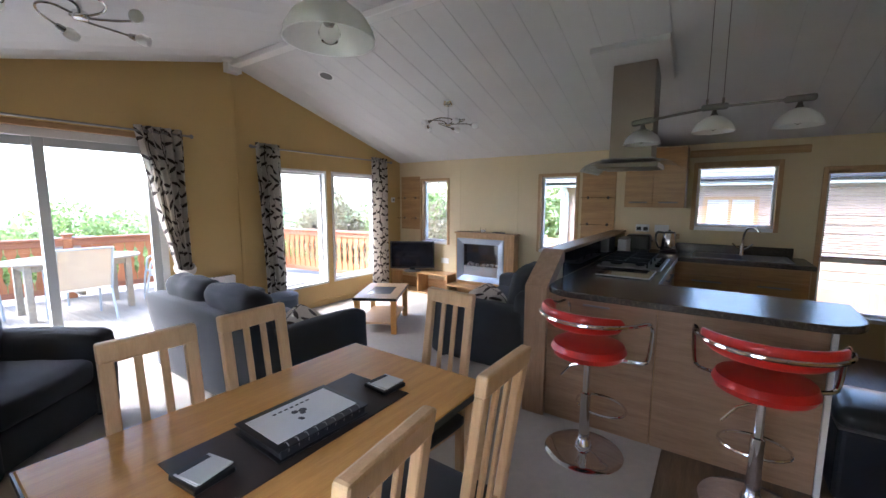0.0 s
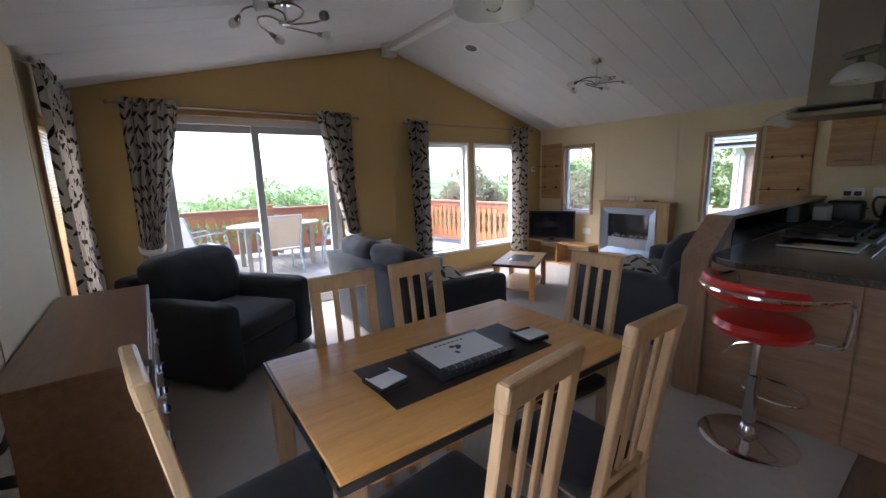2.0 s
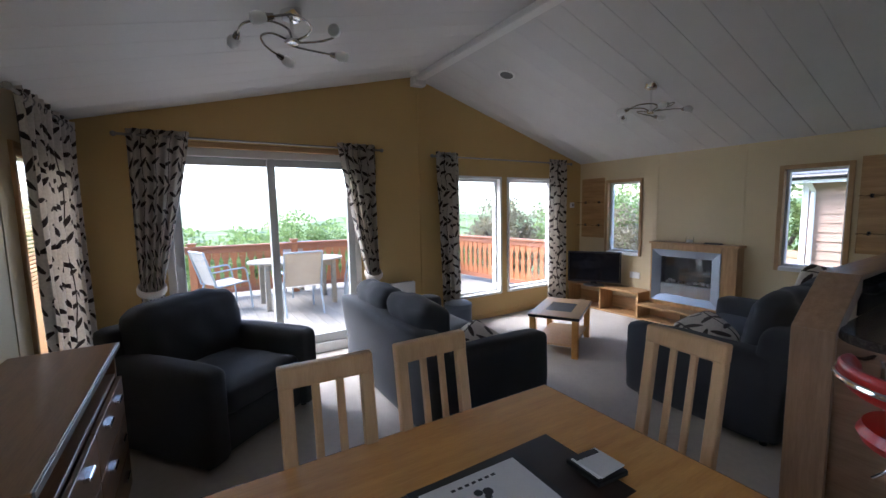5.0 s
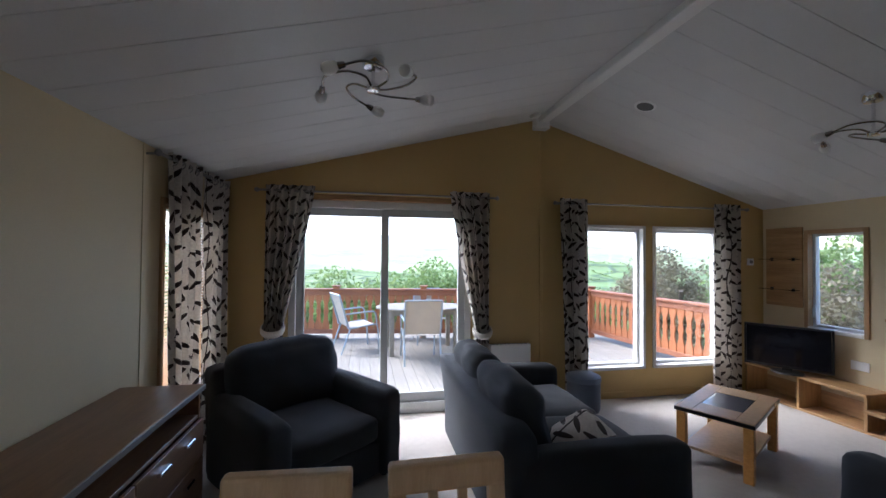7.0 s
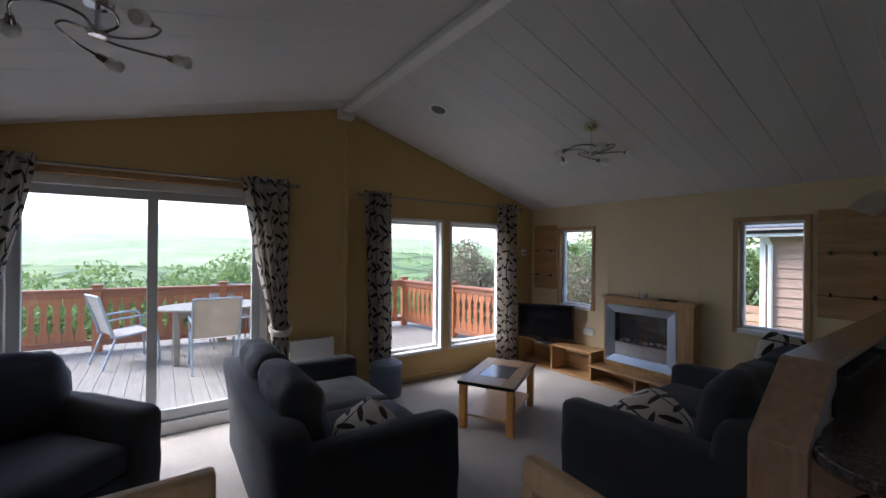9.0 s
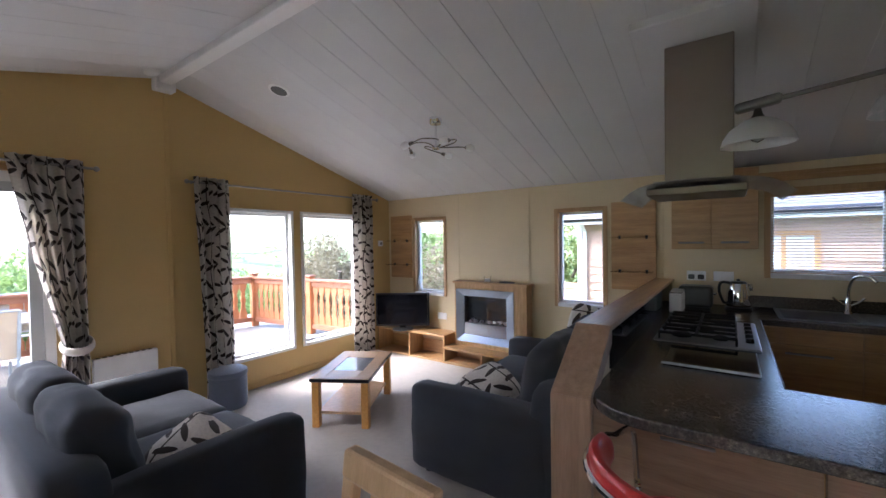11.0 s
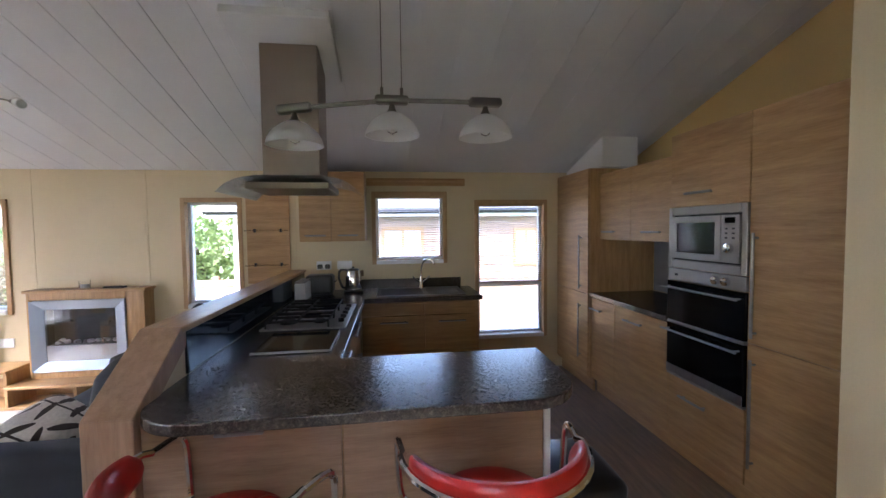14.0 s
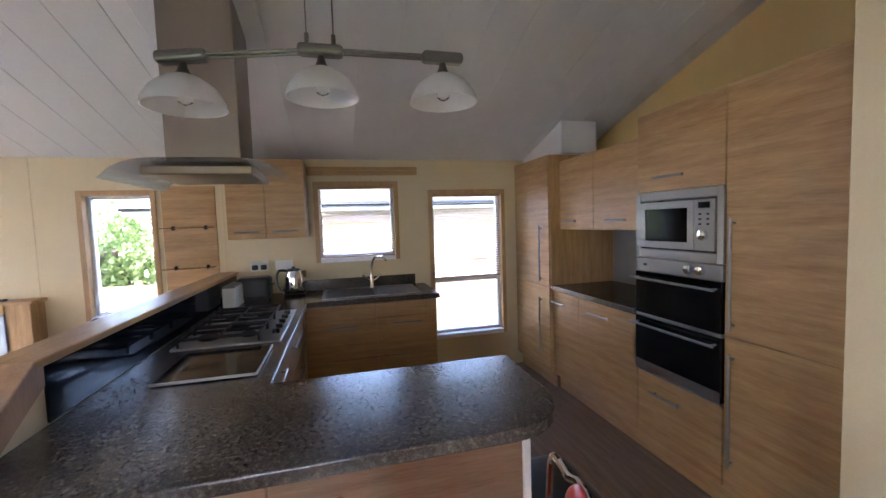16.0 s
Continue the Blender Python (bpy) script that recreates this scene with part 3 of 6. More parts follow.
curtain("curtain", (2.75, -0.01, 0), 180, 0.34, 0.36, 0.0, 2.12, 0.05, 4, L + " at the end of the dining window", "dining curtains", 0, 0.8, 8.4)


# ---------- lounge seating ----------
def sofa(name, label, category, at, turn, w, d, seats, arm_h, back_h, aw=0.17, pillow_h=0.84, over=0.0):
    """Fabric seating; local x along its width, facing +y, its middle on the floor at 0."""
    s = thing(name, label, category, at, turn)
    hw, hd = w / 2, d / 2
    part("base", soft_box(-hw + 0.02, hw - 0.02, -hd + 0.04, hd - 0.05, 0.04, 0.28, 0.03, 0.0, 0.003), M_SOFA, s)
    for k in (-1, 1):
        x0, x1 = sorted((k * hw, k * (hw - aw)))
        part("armrest", soft_box(x0, x1, -hd + 0.03, hd, 0.03, arm_h, 0.055, 0.012, 0.006, 14, k + 3.0), M_SOFA, s)
    bk = soft_box(-hw + 0.01, hw - 0.01, -hd, -hd + 0.2, 0.03, back_h, 0.05, 0.0, 0.004, 14)
    for v in bk.verts:
        v.co.y -= 0.07 * max(0, v.co.z - 0.3) / 0.5
    part("backrest", bk, M_SOFA, s)
    sw = (w - 2 * aw) / seats
    for i in range(seats):
        x0 = -hw + aw + i * sw
        part("seat_cushion", soft_box(x0 + 0.004, x0 + sw - 0.004, -hd + 0.18, hd - 0.02, 0.27, 0.44, 0.05, 0.02, 0.006, 14, i + 1.0), M_SOFA, s)
        q = soft_box(x0 - (over if i == 0 else 0), x0 + sw + (over if i == seats - 1 else 0), -hd + 0.1, -hd + 0.32, 0.43, pillow_h, 0.08, 0.035, 0.016, 16, i + 7.0)
        for v in q.verts:
            v.co.y -= 0.16 * max(0, v.co.z - 0.43)
        part("back_cushion", q, M_SOFA, s)
    for x in (-hw + 0.08, hw - 0.08):
        for y in (-hd + 0.1, hd - 0.1):
            part("foot", lathe([(0.02, 0), (0.026, 0.045)], 10, (x, y, 0)), M_BLACK, s)
    return s


sofa("sofa", "charcoal grey fabric two-seat sofa seen from behind", "sofa", (-1.785, 2.335, 0), 0, 1.62, 0.98, 2, 0.58, 0.70, pillow_h=0.83)
sofa("sofa", "charcoal grey fabric two-seat sofa against the peninsula", "sofa", (-0.335, 4.265, 0), 90, 1.58, 0.98, 2, 0.58, 0.72, pillow_h=0.88)
sofa("armchair", "charcoal grey fabric armchair turned towards the room", "armchair", (-2.09, 0.80, 0), 37.7 - 90, 0.96, 0.90, 1, 0.60, 0.76, pillow_h=0.87, over=0.07)


def scatter(at, rx, ry, rz):
    p = thing("scatter_cushion", "cream scatter cushion with dark leaf print on the sofa", "cushion", at, 0, "scatter cushions")
    bm = soft_box(-0.155, 0.155, -0.155, 0.155, -0.045, 0.045, 0.045, 0.03, 0.01, 12, at[0])
    uv = bm.loops.layers.uv.new("UVMap")
    for fc in bm.faces:
        for lp in fc.loops:
            lp[uv].uv = (lp.vert.co.x, lp.vert.co.y)
    part("cover", bm, M_CURT, p)
    p.matrix_world = pose(*at, rx, ry, rz)


scatter((-1.235, 2.35, 0.50), 30, 22, 15)
scatter((-0.42, 3.83, 0.53), 25, -20, 60)
scatter((-0.02, 4.75, 0.80), 40, -60, 80)

pf = thing("pouffe", "round blue-grey fabric pouffe under the lounge curtain", "pouffe", (-2.90, 3.33, 0))
part("body", lathe([(0.02, 0.0), (0.15, 0.0), (0.16, 0.03), (0.16, 0.27), (0.15, 0.3)], 30), plain("blue_grey_fabric", (0.11, 0.14, 0.19), 0.8, sheen=0.3, bstr=0.3), pf, "", True)
part("lid", lathe([(0.001, 0.285), (0.16, 0.285), (0.167, 0.3), (0.163, 0.335), (0.13, 0.352), (0.001, 0.356)], 30), plain("blue_grey_fabric_lid", (0.13, 0.165, 0.22), 0.75, sheen=0.3, bstr=0.3), pf, "", True)

# ---------- coffee table ----------
ct = thing("coffee_table", "light oak coffee table with dark glass inset and shelf", "coffee table", (-1.865, 3.945, 0), 30)
part("tabletop", join(B(-0.24, -0.13, -0.40, 0.40, 0.372, 0.407, 0.004), B(0.13, 0.24, -0.40, 0.40, 0.372, 0.407, 0.004), B(-0.13, 0.13, -0.40, -0.19, 0.372, 0.407, 0.002), B(-0.13, 0.13, 0.19, 0.40, 0.372, 0.407, 0.002)), M_BEECH, ct)
part("edge_band", join(B(-0.245, 0.245, -0.404, -0.40, 0.377, 0.402, 0), B(-0.245, 0.245, 0.40, 0.404, 0.377, 0.402, 0), B(-0.245, -0.24, -0.40, 0.40, 0.377, 0.402, 0), B(0.24, 0.245, -0.40, 0.40, 0.377, 0.402, 0)), M_BLACK, ct, "dark edge banding")
part("inset", B(-0.128, 0.128, -0.188, 0.188, 0.377, 0.405, 0.001), M_SMOKE, ct, "smoked glass inset")
for x in (-0.205, 0.205):
    for y in (-0.36, 0.36):
        part("leg", B(x - 0.03, x + 0.03, y - 0.03, y + 0.03, 0, 0.372, 0.004), M_TABLE, ct)
part("shelf", B(-0.2, 0.2, -0.355, 0.355, 0.10, 0.122, 0.003), M_BEECH, ct)

# ---------- dining table and chairs ----------
dt = thing("dining_table", "honey oak veneered dining table with dark edge", "dining table", (0.235, 1.277, 0), -1.2)
part("tabletop", B(-0.385, 0.385, -0.605, 0.605, 0.71, 0.74, 0.004), M_TABLE, dt)
part("edge_band", join(B(-0.391, -0.385, -0.605, 0.605, 0.712, 0.735, 0), B(0.385, 0.391, -0.605, 0.605, 0.712, 0.735, 0), B(-0.391, 0.391, -0.611, -0.605, 0.712, 0.735, 0), B(-0.391, 0.391, 0.605, 0.611, 0.712, 0.735, 0)), M_BLACK, dt, "black inlaid edge")
part("apron", join(B(-0.3, 0.3, -0.52, -0.50, 0.63, 0.71), B(-0.3, 0.3, 0.50, 0.52, 0.63, 0.71), B(-0.31, -0.29, -0.50, 0.50, 0.63, 0.71), B(0.29, 0.31, -0.50, 0.50, 0.63, 0.71)), M_TABLE, dt)
for x in (-0.35, 0.35):
    for y in (-0.57, 0.57):
        part("leg", B(x - 0.033, x + 0.033, y - 0.033, y + 0.033, 0, 0.71, 0.006), M_BEECH, dt)


def dining_chair():
    """Local: faces +y, the back at y = 0."""
    c = thing("dining_chair", "pale beech dining chair with slatted back and black seat", "chair", (0, 0, 0), 0, "chairs round the dining table")
    H, hw = 1.02, 0.12

    def lean(bm):
        for v in bm.verts:
            v.co.y -= 0.085 * max(0, v.co.z - 0.45) / 0.6
        return bm
    for x in (-hw, hw):
        part("back_post", lean(join(B(x - 0.02, x + 0.02, 0, 0.03, 0, 0.45, 0.004), B(x - 0.02, x + 0.02, 0, 0.03, 0.45, H - 0.06, 0.004))), M_BEECH, c)
        part("front_leg", B(x - 0.018, x + 0.018, 0.36, 0.396, 0, 0.43, 0.004), M_BEECH, c)
    part("top_rail", lean(B(-hw - 0.021, hw + 0.021, -0.004, 0.034, H - 0.065, H, 0.009, 2)), M_BEECH, c)
    for x in (-0.036, 0.036):
        part("back_slat", lean(B(x - 0.012, x + 0.012, 0.008, 0.022, 0.5, H - 0.06, 0.003)), M_BEECH, c)
    part("lower_rail", lean(B(-hw + 0.018, hw - 0.018, 0.005, 0.027, 0.46, 0.50, 0.003)), M_BEECH, c)
    part("seat_frame", join(B(-hw, hw, 0.37, 0.39, 0.37, 0.43), B(-hw, hw, 0.005, 0.025, 0.37, 0.43), B(-hw - 0.005, -hw + 0.015, 0.02, 0.38, 0.37, 0.43), B(hw - 0.015, hw + 0.005, 0.02, 0.38, 0.37, 0.43)), M_BEECH, c)
    part("seat_pad", soft_box(-hw - 0.05, hw + 0.05, 0.035, 0.41, 0.42, 0.475, 0.02, 0.012, 0.002, 10), M_SOFAD, c, "black upholstered seat pad")
    return c


first = dining_chair()
first.matrix_world = pose(-0.135, 1.02, 0, 0, 0, -94)
for x, y, r in ((-0.132, 1.388, -89), (0.28, 2.07, 175), (0.805, 1.033, 95), (0.818, 1.508, 89), (0.275, 0.39, 6)):
    copy_thing(first, pose(x, y, 0, 0, 0, r))

# ---------- on the dining table ----------
rn = thing("table_runner", "dark brown table runner laid along the table", "table runner", (0.28, 1.265, 0.7405))
part("cloth", B(-0.155, 0.155, -0.355, 0.355, 0, 0.003, 0.001), plain("brown_runner", (0.035, 0.02, 0.015), 0.55, fine=400, bstr=0.4), rn)

# ---------- chest of drawers ----------
ch = thing("chest_of_drawers", "brown walnut-effect chest of drawers with open top shelf", "chest of drawers", (-0.98, 0.145, -0.09))
part("top", B(-0.665, 0.665, -0.22, 0.19, 0.865, 0.89, 0.003), M_WALNUT, ch)
part("edge_trim", B(-0.665, 0.665, 0.19, 0.196, 0.864, 0.889, 0.001), M_STEEL, ch, "pale metallic front edge")
for x in (-0.66, 0.64):
    part("side_panel", B(x, x + 0.02, -0.215, 0.172, 0.09, 0.865), M_WALNUT, ch)
part("back_panel", B(-0.64, 0.64, -0.215, -0.2, 0.09, 0.865), M_WALNUT, ch)
part("shelf", B(-0.64, 0.64, -0.2, 0.168, 0.715, 0.735), M_WALNUT, ch)
part("bottom_panel", B(-0.64, 0.64, -0.2, 0.16, 0.10, 0.12), M_WALNUT, ch)
for r, (a, b) in enumerate(((0.515, 0.712), (0.315, 0.51), (0.115, 0.31))):
    for x0, x1 in ((-0.655, -0.002), (0.002, 0.655)):
        dr = part("drawer", B(x0, x1, 0.172, 0.192, a, b, 0.003), M_WALNUT, ch)
        for hx in (x0 + 0.2, x1 - 0.2):
            part("handle", B(hx - 0.045, hx + 0.045, 0.19, 0.212, b - 0.06, b - 0.044, 0.003), M_CHROME, dr, "small chrome bar handle")

# ---------- fireplace wall ----------
un = thing("media_unit", "low oak media unit with open compartments under the fireplace", "media unit", (0, 0, 0))
part("top_board", B(-3.08, -1.95, 5.44, 5.74, 0.315, 0.34, 0.003), M_OAK_X, un)
part("bottom_board", B(-3.08, -0.9, 5.45, 5.74, 0.0, 0.022, 0.003), M_OAK_X, un)
part("low_top_board", B(-1.95, -0.9, 5.40, 5.74, 0.19, 0.215, 0.003), M_OAK_X, un)
part("back_board", B(-3.06, -0.92, 5.725, 5.735, 0.022, 0.19, 0), M_OAK_X, un)
for x in (-3.08, -2.53, -1.975, -1.45, -0.925):
    part("divider", B(x, x + 0.024, 5.45, 5.73, 0.022, 0.315 if x < -1.97 else 0.19, 0.002), M_OAK_Z, un)

M_FIREGLASS = glass("reflective_fire_glass")
M_FIREGLASS.node_tree.nodes["Principled BSDF"].inputs["IOR"].default_value = 1.6
fp = thing("fireplace", "oak fire surround with brushed steel framed glass-fronted fire", "fireplace", (0, 0, 0))
FY = 5.59
part("surround", join(B(-1.885, -1.86, FY, 5.748, 0.216, 0.975, 0.004), B(-1.09, -0.935, FY, 5.748, 0.216, 0.975, 0.004), B(-1.86, -1.09, FY, 5.748, 0.216, 0.27, 0.003), B(-1.86, -1.09, FY, 5.748, 0.91, 0.975, 0.003)), M_OAK_Z, fp)
part("mantel", B(-1.905, -0.915, FY - 0.015, 5.748, 0.975, 1.0, 0.004), M_OAK_X, fp)
fr = [(-1.858, 0.275), (-1.092, 0.275), (-1.092, 0.905), (-1.858, 0.905)]
fi = [(-1.755, 0.36), (-1.185, 0.36), (-1.185, 0.825), (-1.755, 0.825)]
bm = bmesh.new()
ov = [[bm.verts.new((x, y, z)) for x, z in ring] for ring, y in ((fr, FY - 0.012), (fi, FY + 0.012), (fi, FY + 0.04), (fr, FY + 0.03))]
for a_, b_ in zip(ov, ov[1:]):
    for i in range(4):
        j = (i + 1) % 4
        bm.faces.new((a_[i], a_[j], b_[j], b_[i]))
bmesh.ops.recalc_face_normals(bm, faces=bm.faces[:])
part("steel_frame", bm, plain("satin_blue_steel", (0.26, 0.30, 0.36), 0.36, 1.0, var=0.05, fine=220), fp, "brushed steel bevelled frame")
part("firebox", join(B(-1.755, -1.185, 5.7, 5.72, 0.36, 0.825, 0), B(-1.775, -1.755, FY + 0.03, 5.7, 0.36, 0.825, 0), B(-1.185, -1.165, FY + 0.03, 5.7, 0.36, 0.825, 0), B(-1.755, -1.185, FY + 0.03, 5.7, 0.825, 0.845, 0)), M_BLACK, fp, "black firebox")
part("grate", B(-1.755, -1.185, FY + 0.02, FY + 0.028, 0.36, 0.50, 0.002), plain("pale_satin_steel", (0.42, 0.45, 0.50), 0.36, 1.0, var=0.04), fp, "pale steel lower panel")
random.seed(5)
for k in range(34):
    r = random.uniform(0.014, 0.026)
    p = soft_box(-r, r, -r * 0.8, r * 0.8, -r * 0.7, r * 0.7, r * 0.6, 0, 0.004, 4, k)
    part("pebble", moved(p, pose(-1.70 + 0.47 * random.random(), FY + 0.06 + 0.09 * random.random(), 0.51 + 0.02 * random.random(), 0, 0, random.uniform(0, 90))), M_WHITE if k % 3 else M_STEEL, fp)
part("ember_bed", B(-1.755, -1.185, FY + 0.028, 5.7, 0.48, 0.50, 0), M_BLACK, fp)
g = part("fire_glass", B(-1.755, -1.185, FY + 0.013, FY + 0.017, 0.36, 0.825, 0), M_FIREGLASS, fp)
g.visible_shadow = False

jar = thing("glass_jar", "small clear glass candle jar on the mantel", "jar", (-1.46, 5.66, 1.001))
part("jar", lathe([(0.001, 0.0), (0.04, 0.0), (0.042, 0.07), (0.038, 0.07), (0.036, 0.006), (0.001, 0.006)], 18), M_GLASS, jar, "", True)
part("wax", lathe([(0.001, 0.007), (0.034, 0.007), (0.034, 0.035), (0.001, 0.035)], 16), M_WHITE, jar)
tagged(finish("remote_control", join(B(-1.28, -1.10, 5.60, 5.65, 1.001, 1.018, 0.005), *[B(-1.27 + 0.018 * i, -1.262 + 0.018 * i, 5.612 + 0.014 * j, 5.62 + 0.014 * j, 1.018, 1.02, 0) for i in range(8) for j in range(2)]), M_BLACK), "black remote control lying on the mantel", "remote control")

tv = thing("television", "black flat-screen television turned out from the corner", "television", (-2.61, 5.44, 0.345), 34)
part("screen", B(-0.33, 0.33, -0.02, -0.012, 0.07, 0.455, 0.001), M_BGLASS, tv, "glossy black screen")
part("bezel", join(B(-0.35, 0.35, -0.018, 0.03, 0.045, 0.068, 0.004), B(-0.35, 0.35, -0.018, 0.03, 0.455, 0.475, 0.004), B(-0.35, -0.332, -0.018, 0.03, 0.068, 0.455, 0.003), B(0.332, 0.35, -0.018, 0.03, 0.068, 0.455, 0.003)), M_BLACK, tv)
part("casing", B(-0.28, 0.28, -0.01, 0.055, 0.07, 0.42, 0.015, 2), M_BLACK, tv)
part("stand_foot", join(lathe([(0.001, 0.002), (0.14, 0.002), (0.13, 0.014), (0.03, 0.022)], 24), B(-0.04, 0.04, -0.004, 0.02, 0.018, 0.06, 0.004)), M_BLACK, tv)


def corner_shelves(at, label, w, zs):
    s = thing("wall_shelf", label, "shelf", at, 0, "wall shelf panels")
    part("back_panel", B(0, w, -0.018, -0.001, 0.99, 1.85, 0.003), M_OAK_X, s)
    for z in zs:
        part("glass_shelf", B(0.02, w - 0.02, -0.15, -0.022, z, z + 0.006, 0.001), M_GLASS, s)
        for x in (0.07, w - 0.09):
            part("shelf_clip", B(x, x + 0.02, -0.045, -0.018, z - 0.014, z + 0.02, 0.003), M_BLACK, s)


corner_shelves((-3.07, YN, 0), "oak back panel with glass shelves above the television", 0.39, (1.17, 1.50))
corner_shelves((-0.085, YN, 0), "oak back panel with glass shelves beside the kitchen", 0.40, (1.17, 1.50))


def socket(at, turn=0, plug=False):
    s = thing("power_socket", "white double power socket on the wall", "socket", at, turn, "sockets")
    part("plate", B(-0.073, 0.073, -0.011, -0.001, -0.043, 0.043, 0.004), M_WHITE, s)
    for x in (-0.036, 0.036):
        part("rocker", B(x - 0.008, x + 0.008, -0.015, -0.011, 0.012, 0.03, 0.002), M_WHITE, s)
        if plug:
            part("plug", B(x - 0.024, x + 0.024, -0.045, -0.012, -0.03, 0.012, 0.008, 2), M_BLACK, s)


socket((-2.19, YN, 0.51))
socket((0.63, YN, 1.15), 0, True)
socket((0.83, YN, 1.15))
th = thing("thermostat", "small white room thermostat on the gable wall", "thermostat", (XW2 + 0.001, 5.56, 1.47))
part("case", B(0, 0.02, -0.04, 0.04, -0.04, 0.04, 0.005, 2), M_WHITE, th)
part("dial", moved(lathe([(0.02, 0), (0.018, 0.01)], 16), pose(0.02, 0, 0, 0, 90, 0)), M_STEEL, th)
ra = thing("panel_heater", "white panel heater on the gable wall behind the sofa", "heater", (XW + 0.005, 2.61, 0.0))
part("casing", B(0.02, 0.075, -0.21, 0.21, 0.22, 0.64, 0.008, 2), M_WHITE, ra)
for k in range(9):
    part("vent_slot", B(0.03, 0.065, -0.19 + 0.042 * k, -0.165 + 0.042 * k, 0.6395, 0.6415, 0), M_BLACK, ra)
part("wall_bracket", B(-0.004, 0.02, -0.15, 0.15, 0.4, 0.5, 0.002), M_STEEL, ra)


# ---------- ceiling lights ----------
def swirl_light(at, turn, label):
    """Five chrome arms curling out of a hub below a ceiling rose."""
    c = thing("ceiling_light", label, "ceiling light", at, turn, "swirl ceiling lights")
    top = ceil_z(at[1]) - at[2]
    part("rose", lathe([(0.001, top + 0.012), (0.055, top + 0.012), (0.055, top - 0.03), (0.045, top - 0.042), (0.001, top - 0.042)], 24), M_CHROME, c, "", True)
    part("stem", tube([(0, 0, top - 0.04), (0, 0, 0.0)], 0.009, 10), M_CHROME, c, "", True)
    part("hub", lathe([(0.001, -0.022), (0.03, -0.018), (0.036, 0), (0.03, 0.016), (0.001, 0.02)], 20), M_CHROME, c, "", True)
    for k in range(5):
        a0 = 2 * math.pi * k / 5
        ctrl = [(r * math.cos(a0 - q), r * math.sin(a0 - q), z) for r, q, z in ((0.028, 0, 0), (0.095, 0.15, 0.02), (0.165, 0.62, 0.03), (0.23, 1.12, 0.025), (0.26, 1.5, 0.0))]
        pts = smooth_path(ctrl)
        arm = part("arm", tube(pts, 0.0055, 8), M_DARKCHROME, c, "", True)
        e, d = Vector(ctrl[-1]), (pts[-1] - pts[-3]).normalized()
        aim = Matrix.Translation(e) @ d.to_track_quat("Z", "Y").to_matrix().to_4x4()
        part("lamp_cup", moved(lathe([(0.001, -0.014), (0.013, -0.012), (0.017, 0.02), (0.001, 0.022)], 14), aim), M_DARKCHROME, arm, "", True)
        part("bulb_glass", moved(lathe([(0.013, 0.02), (0.026, 0.036), (0.031, 0.06), (0.026, 0.086), (0.001, 0.096)], 16), aim), M_SHADE, arm, "frosted glass lamp, unlit", True)


# Darker chrome for the swirl arms and lamp cups.
M_DARKCHROME = plain("dark_chrome", (0.32, 0.31, 0.30), 0.15, 1.0, var=0.03, bstr=0.0)
M_NICKEL = plain("satin_nickel", (0.17, 0.158, 0.148), 0.36, 1.0, var=0.06, fine=200)
M_HOOD = plain("hood_brushed_steel", (0.28, 0.235, 0.20), 0.4, 1.0, var=0.06, fine=200)
M_SHADE, _n, _l, _b = material("translucent_frosted_shade", 0.3)
_b.inputs["Base Color"].default_value = (0.92, 0.94, 0.92, 1)
_b.inputs["Transmission Weight"].default_value = 0.78
bump(_n, _l, _b, noise_tex(_n, _l, coords(_n, _l), 18, 4), 0.15)
M_BULB = glass("clear_bulb_glass")
swirl_light((-1.262, 1.215, 2.345), 54, "chrome swirl-arm ceiling light, unlit, over the dining side")
swirl_light((-1.15, 4.26, 2.29), 55, "chrome swirl-arm ceiling light, unlit, near the fireplace")


def glass_shade(r, h):
    prof = [(0.02, 0.0), (r * 0.45, -h * 0.12), (r * 0.78, -h * 0.42), (r * 0.95, -h * 0.75), (r, -h)]
    return lathe(prof + [(q - 0.004, z) for q, z in reversed(prof)], 32)


def bulb(parent, at, r=0.028):
    b = part("bulb", moved(lathe([(0.010, 0.0), (0.011, -0.01), (r * 0.8, -0.024), (r, -0.04), (r * 0.75, -0.056), (0.001, -0.064)], 18), Matrix.Translation(at)), M_BULB, parent, "clear glass bulb, unlit", True)
    part("bulb_cap", moved(lathe([(0.014, 0.012), (0.014, -0.012), (0.005, -0.03)], 12), Matrix.Translation(at)), M_STEEL, parent, "", True)


pn = thing("pendant_light", "frosted glass bowl pendant lamp, unlit, above the dining table", "pendant light", (0.615, 1.135, 1.895))
top = ceil_z(1.135) - 1.90
part("rose", lathe([(0.001, top + 0.01), (0.05, top + 0.01), (0.045, top - 0.03), (0.001, top - 0.035)], 20), M_STEEL, pn, "", True)
part("flex", tube([(0, 0, top), (0, 0, 0.02)], 0.008, 8), M_STEEL, pn, "", True)
part("holder", lathe([(0.001, 0.05), (0.022, 0.045), (0.028, -0.01), (0.001, -0.015)], 16), M_STEEL, pn, "", True)
part("shade", glass_shade(0.10, 0.085), M_SHADE, pn, "frosted glass bowl shade", True)
bulb(pn, Vector((0, 0, -0.03)), 0.024)

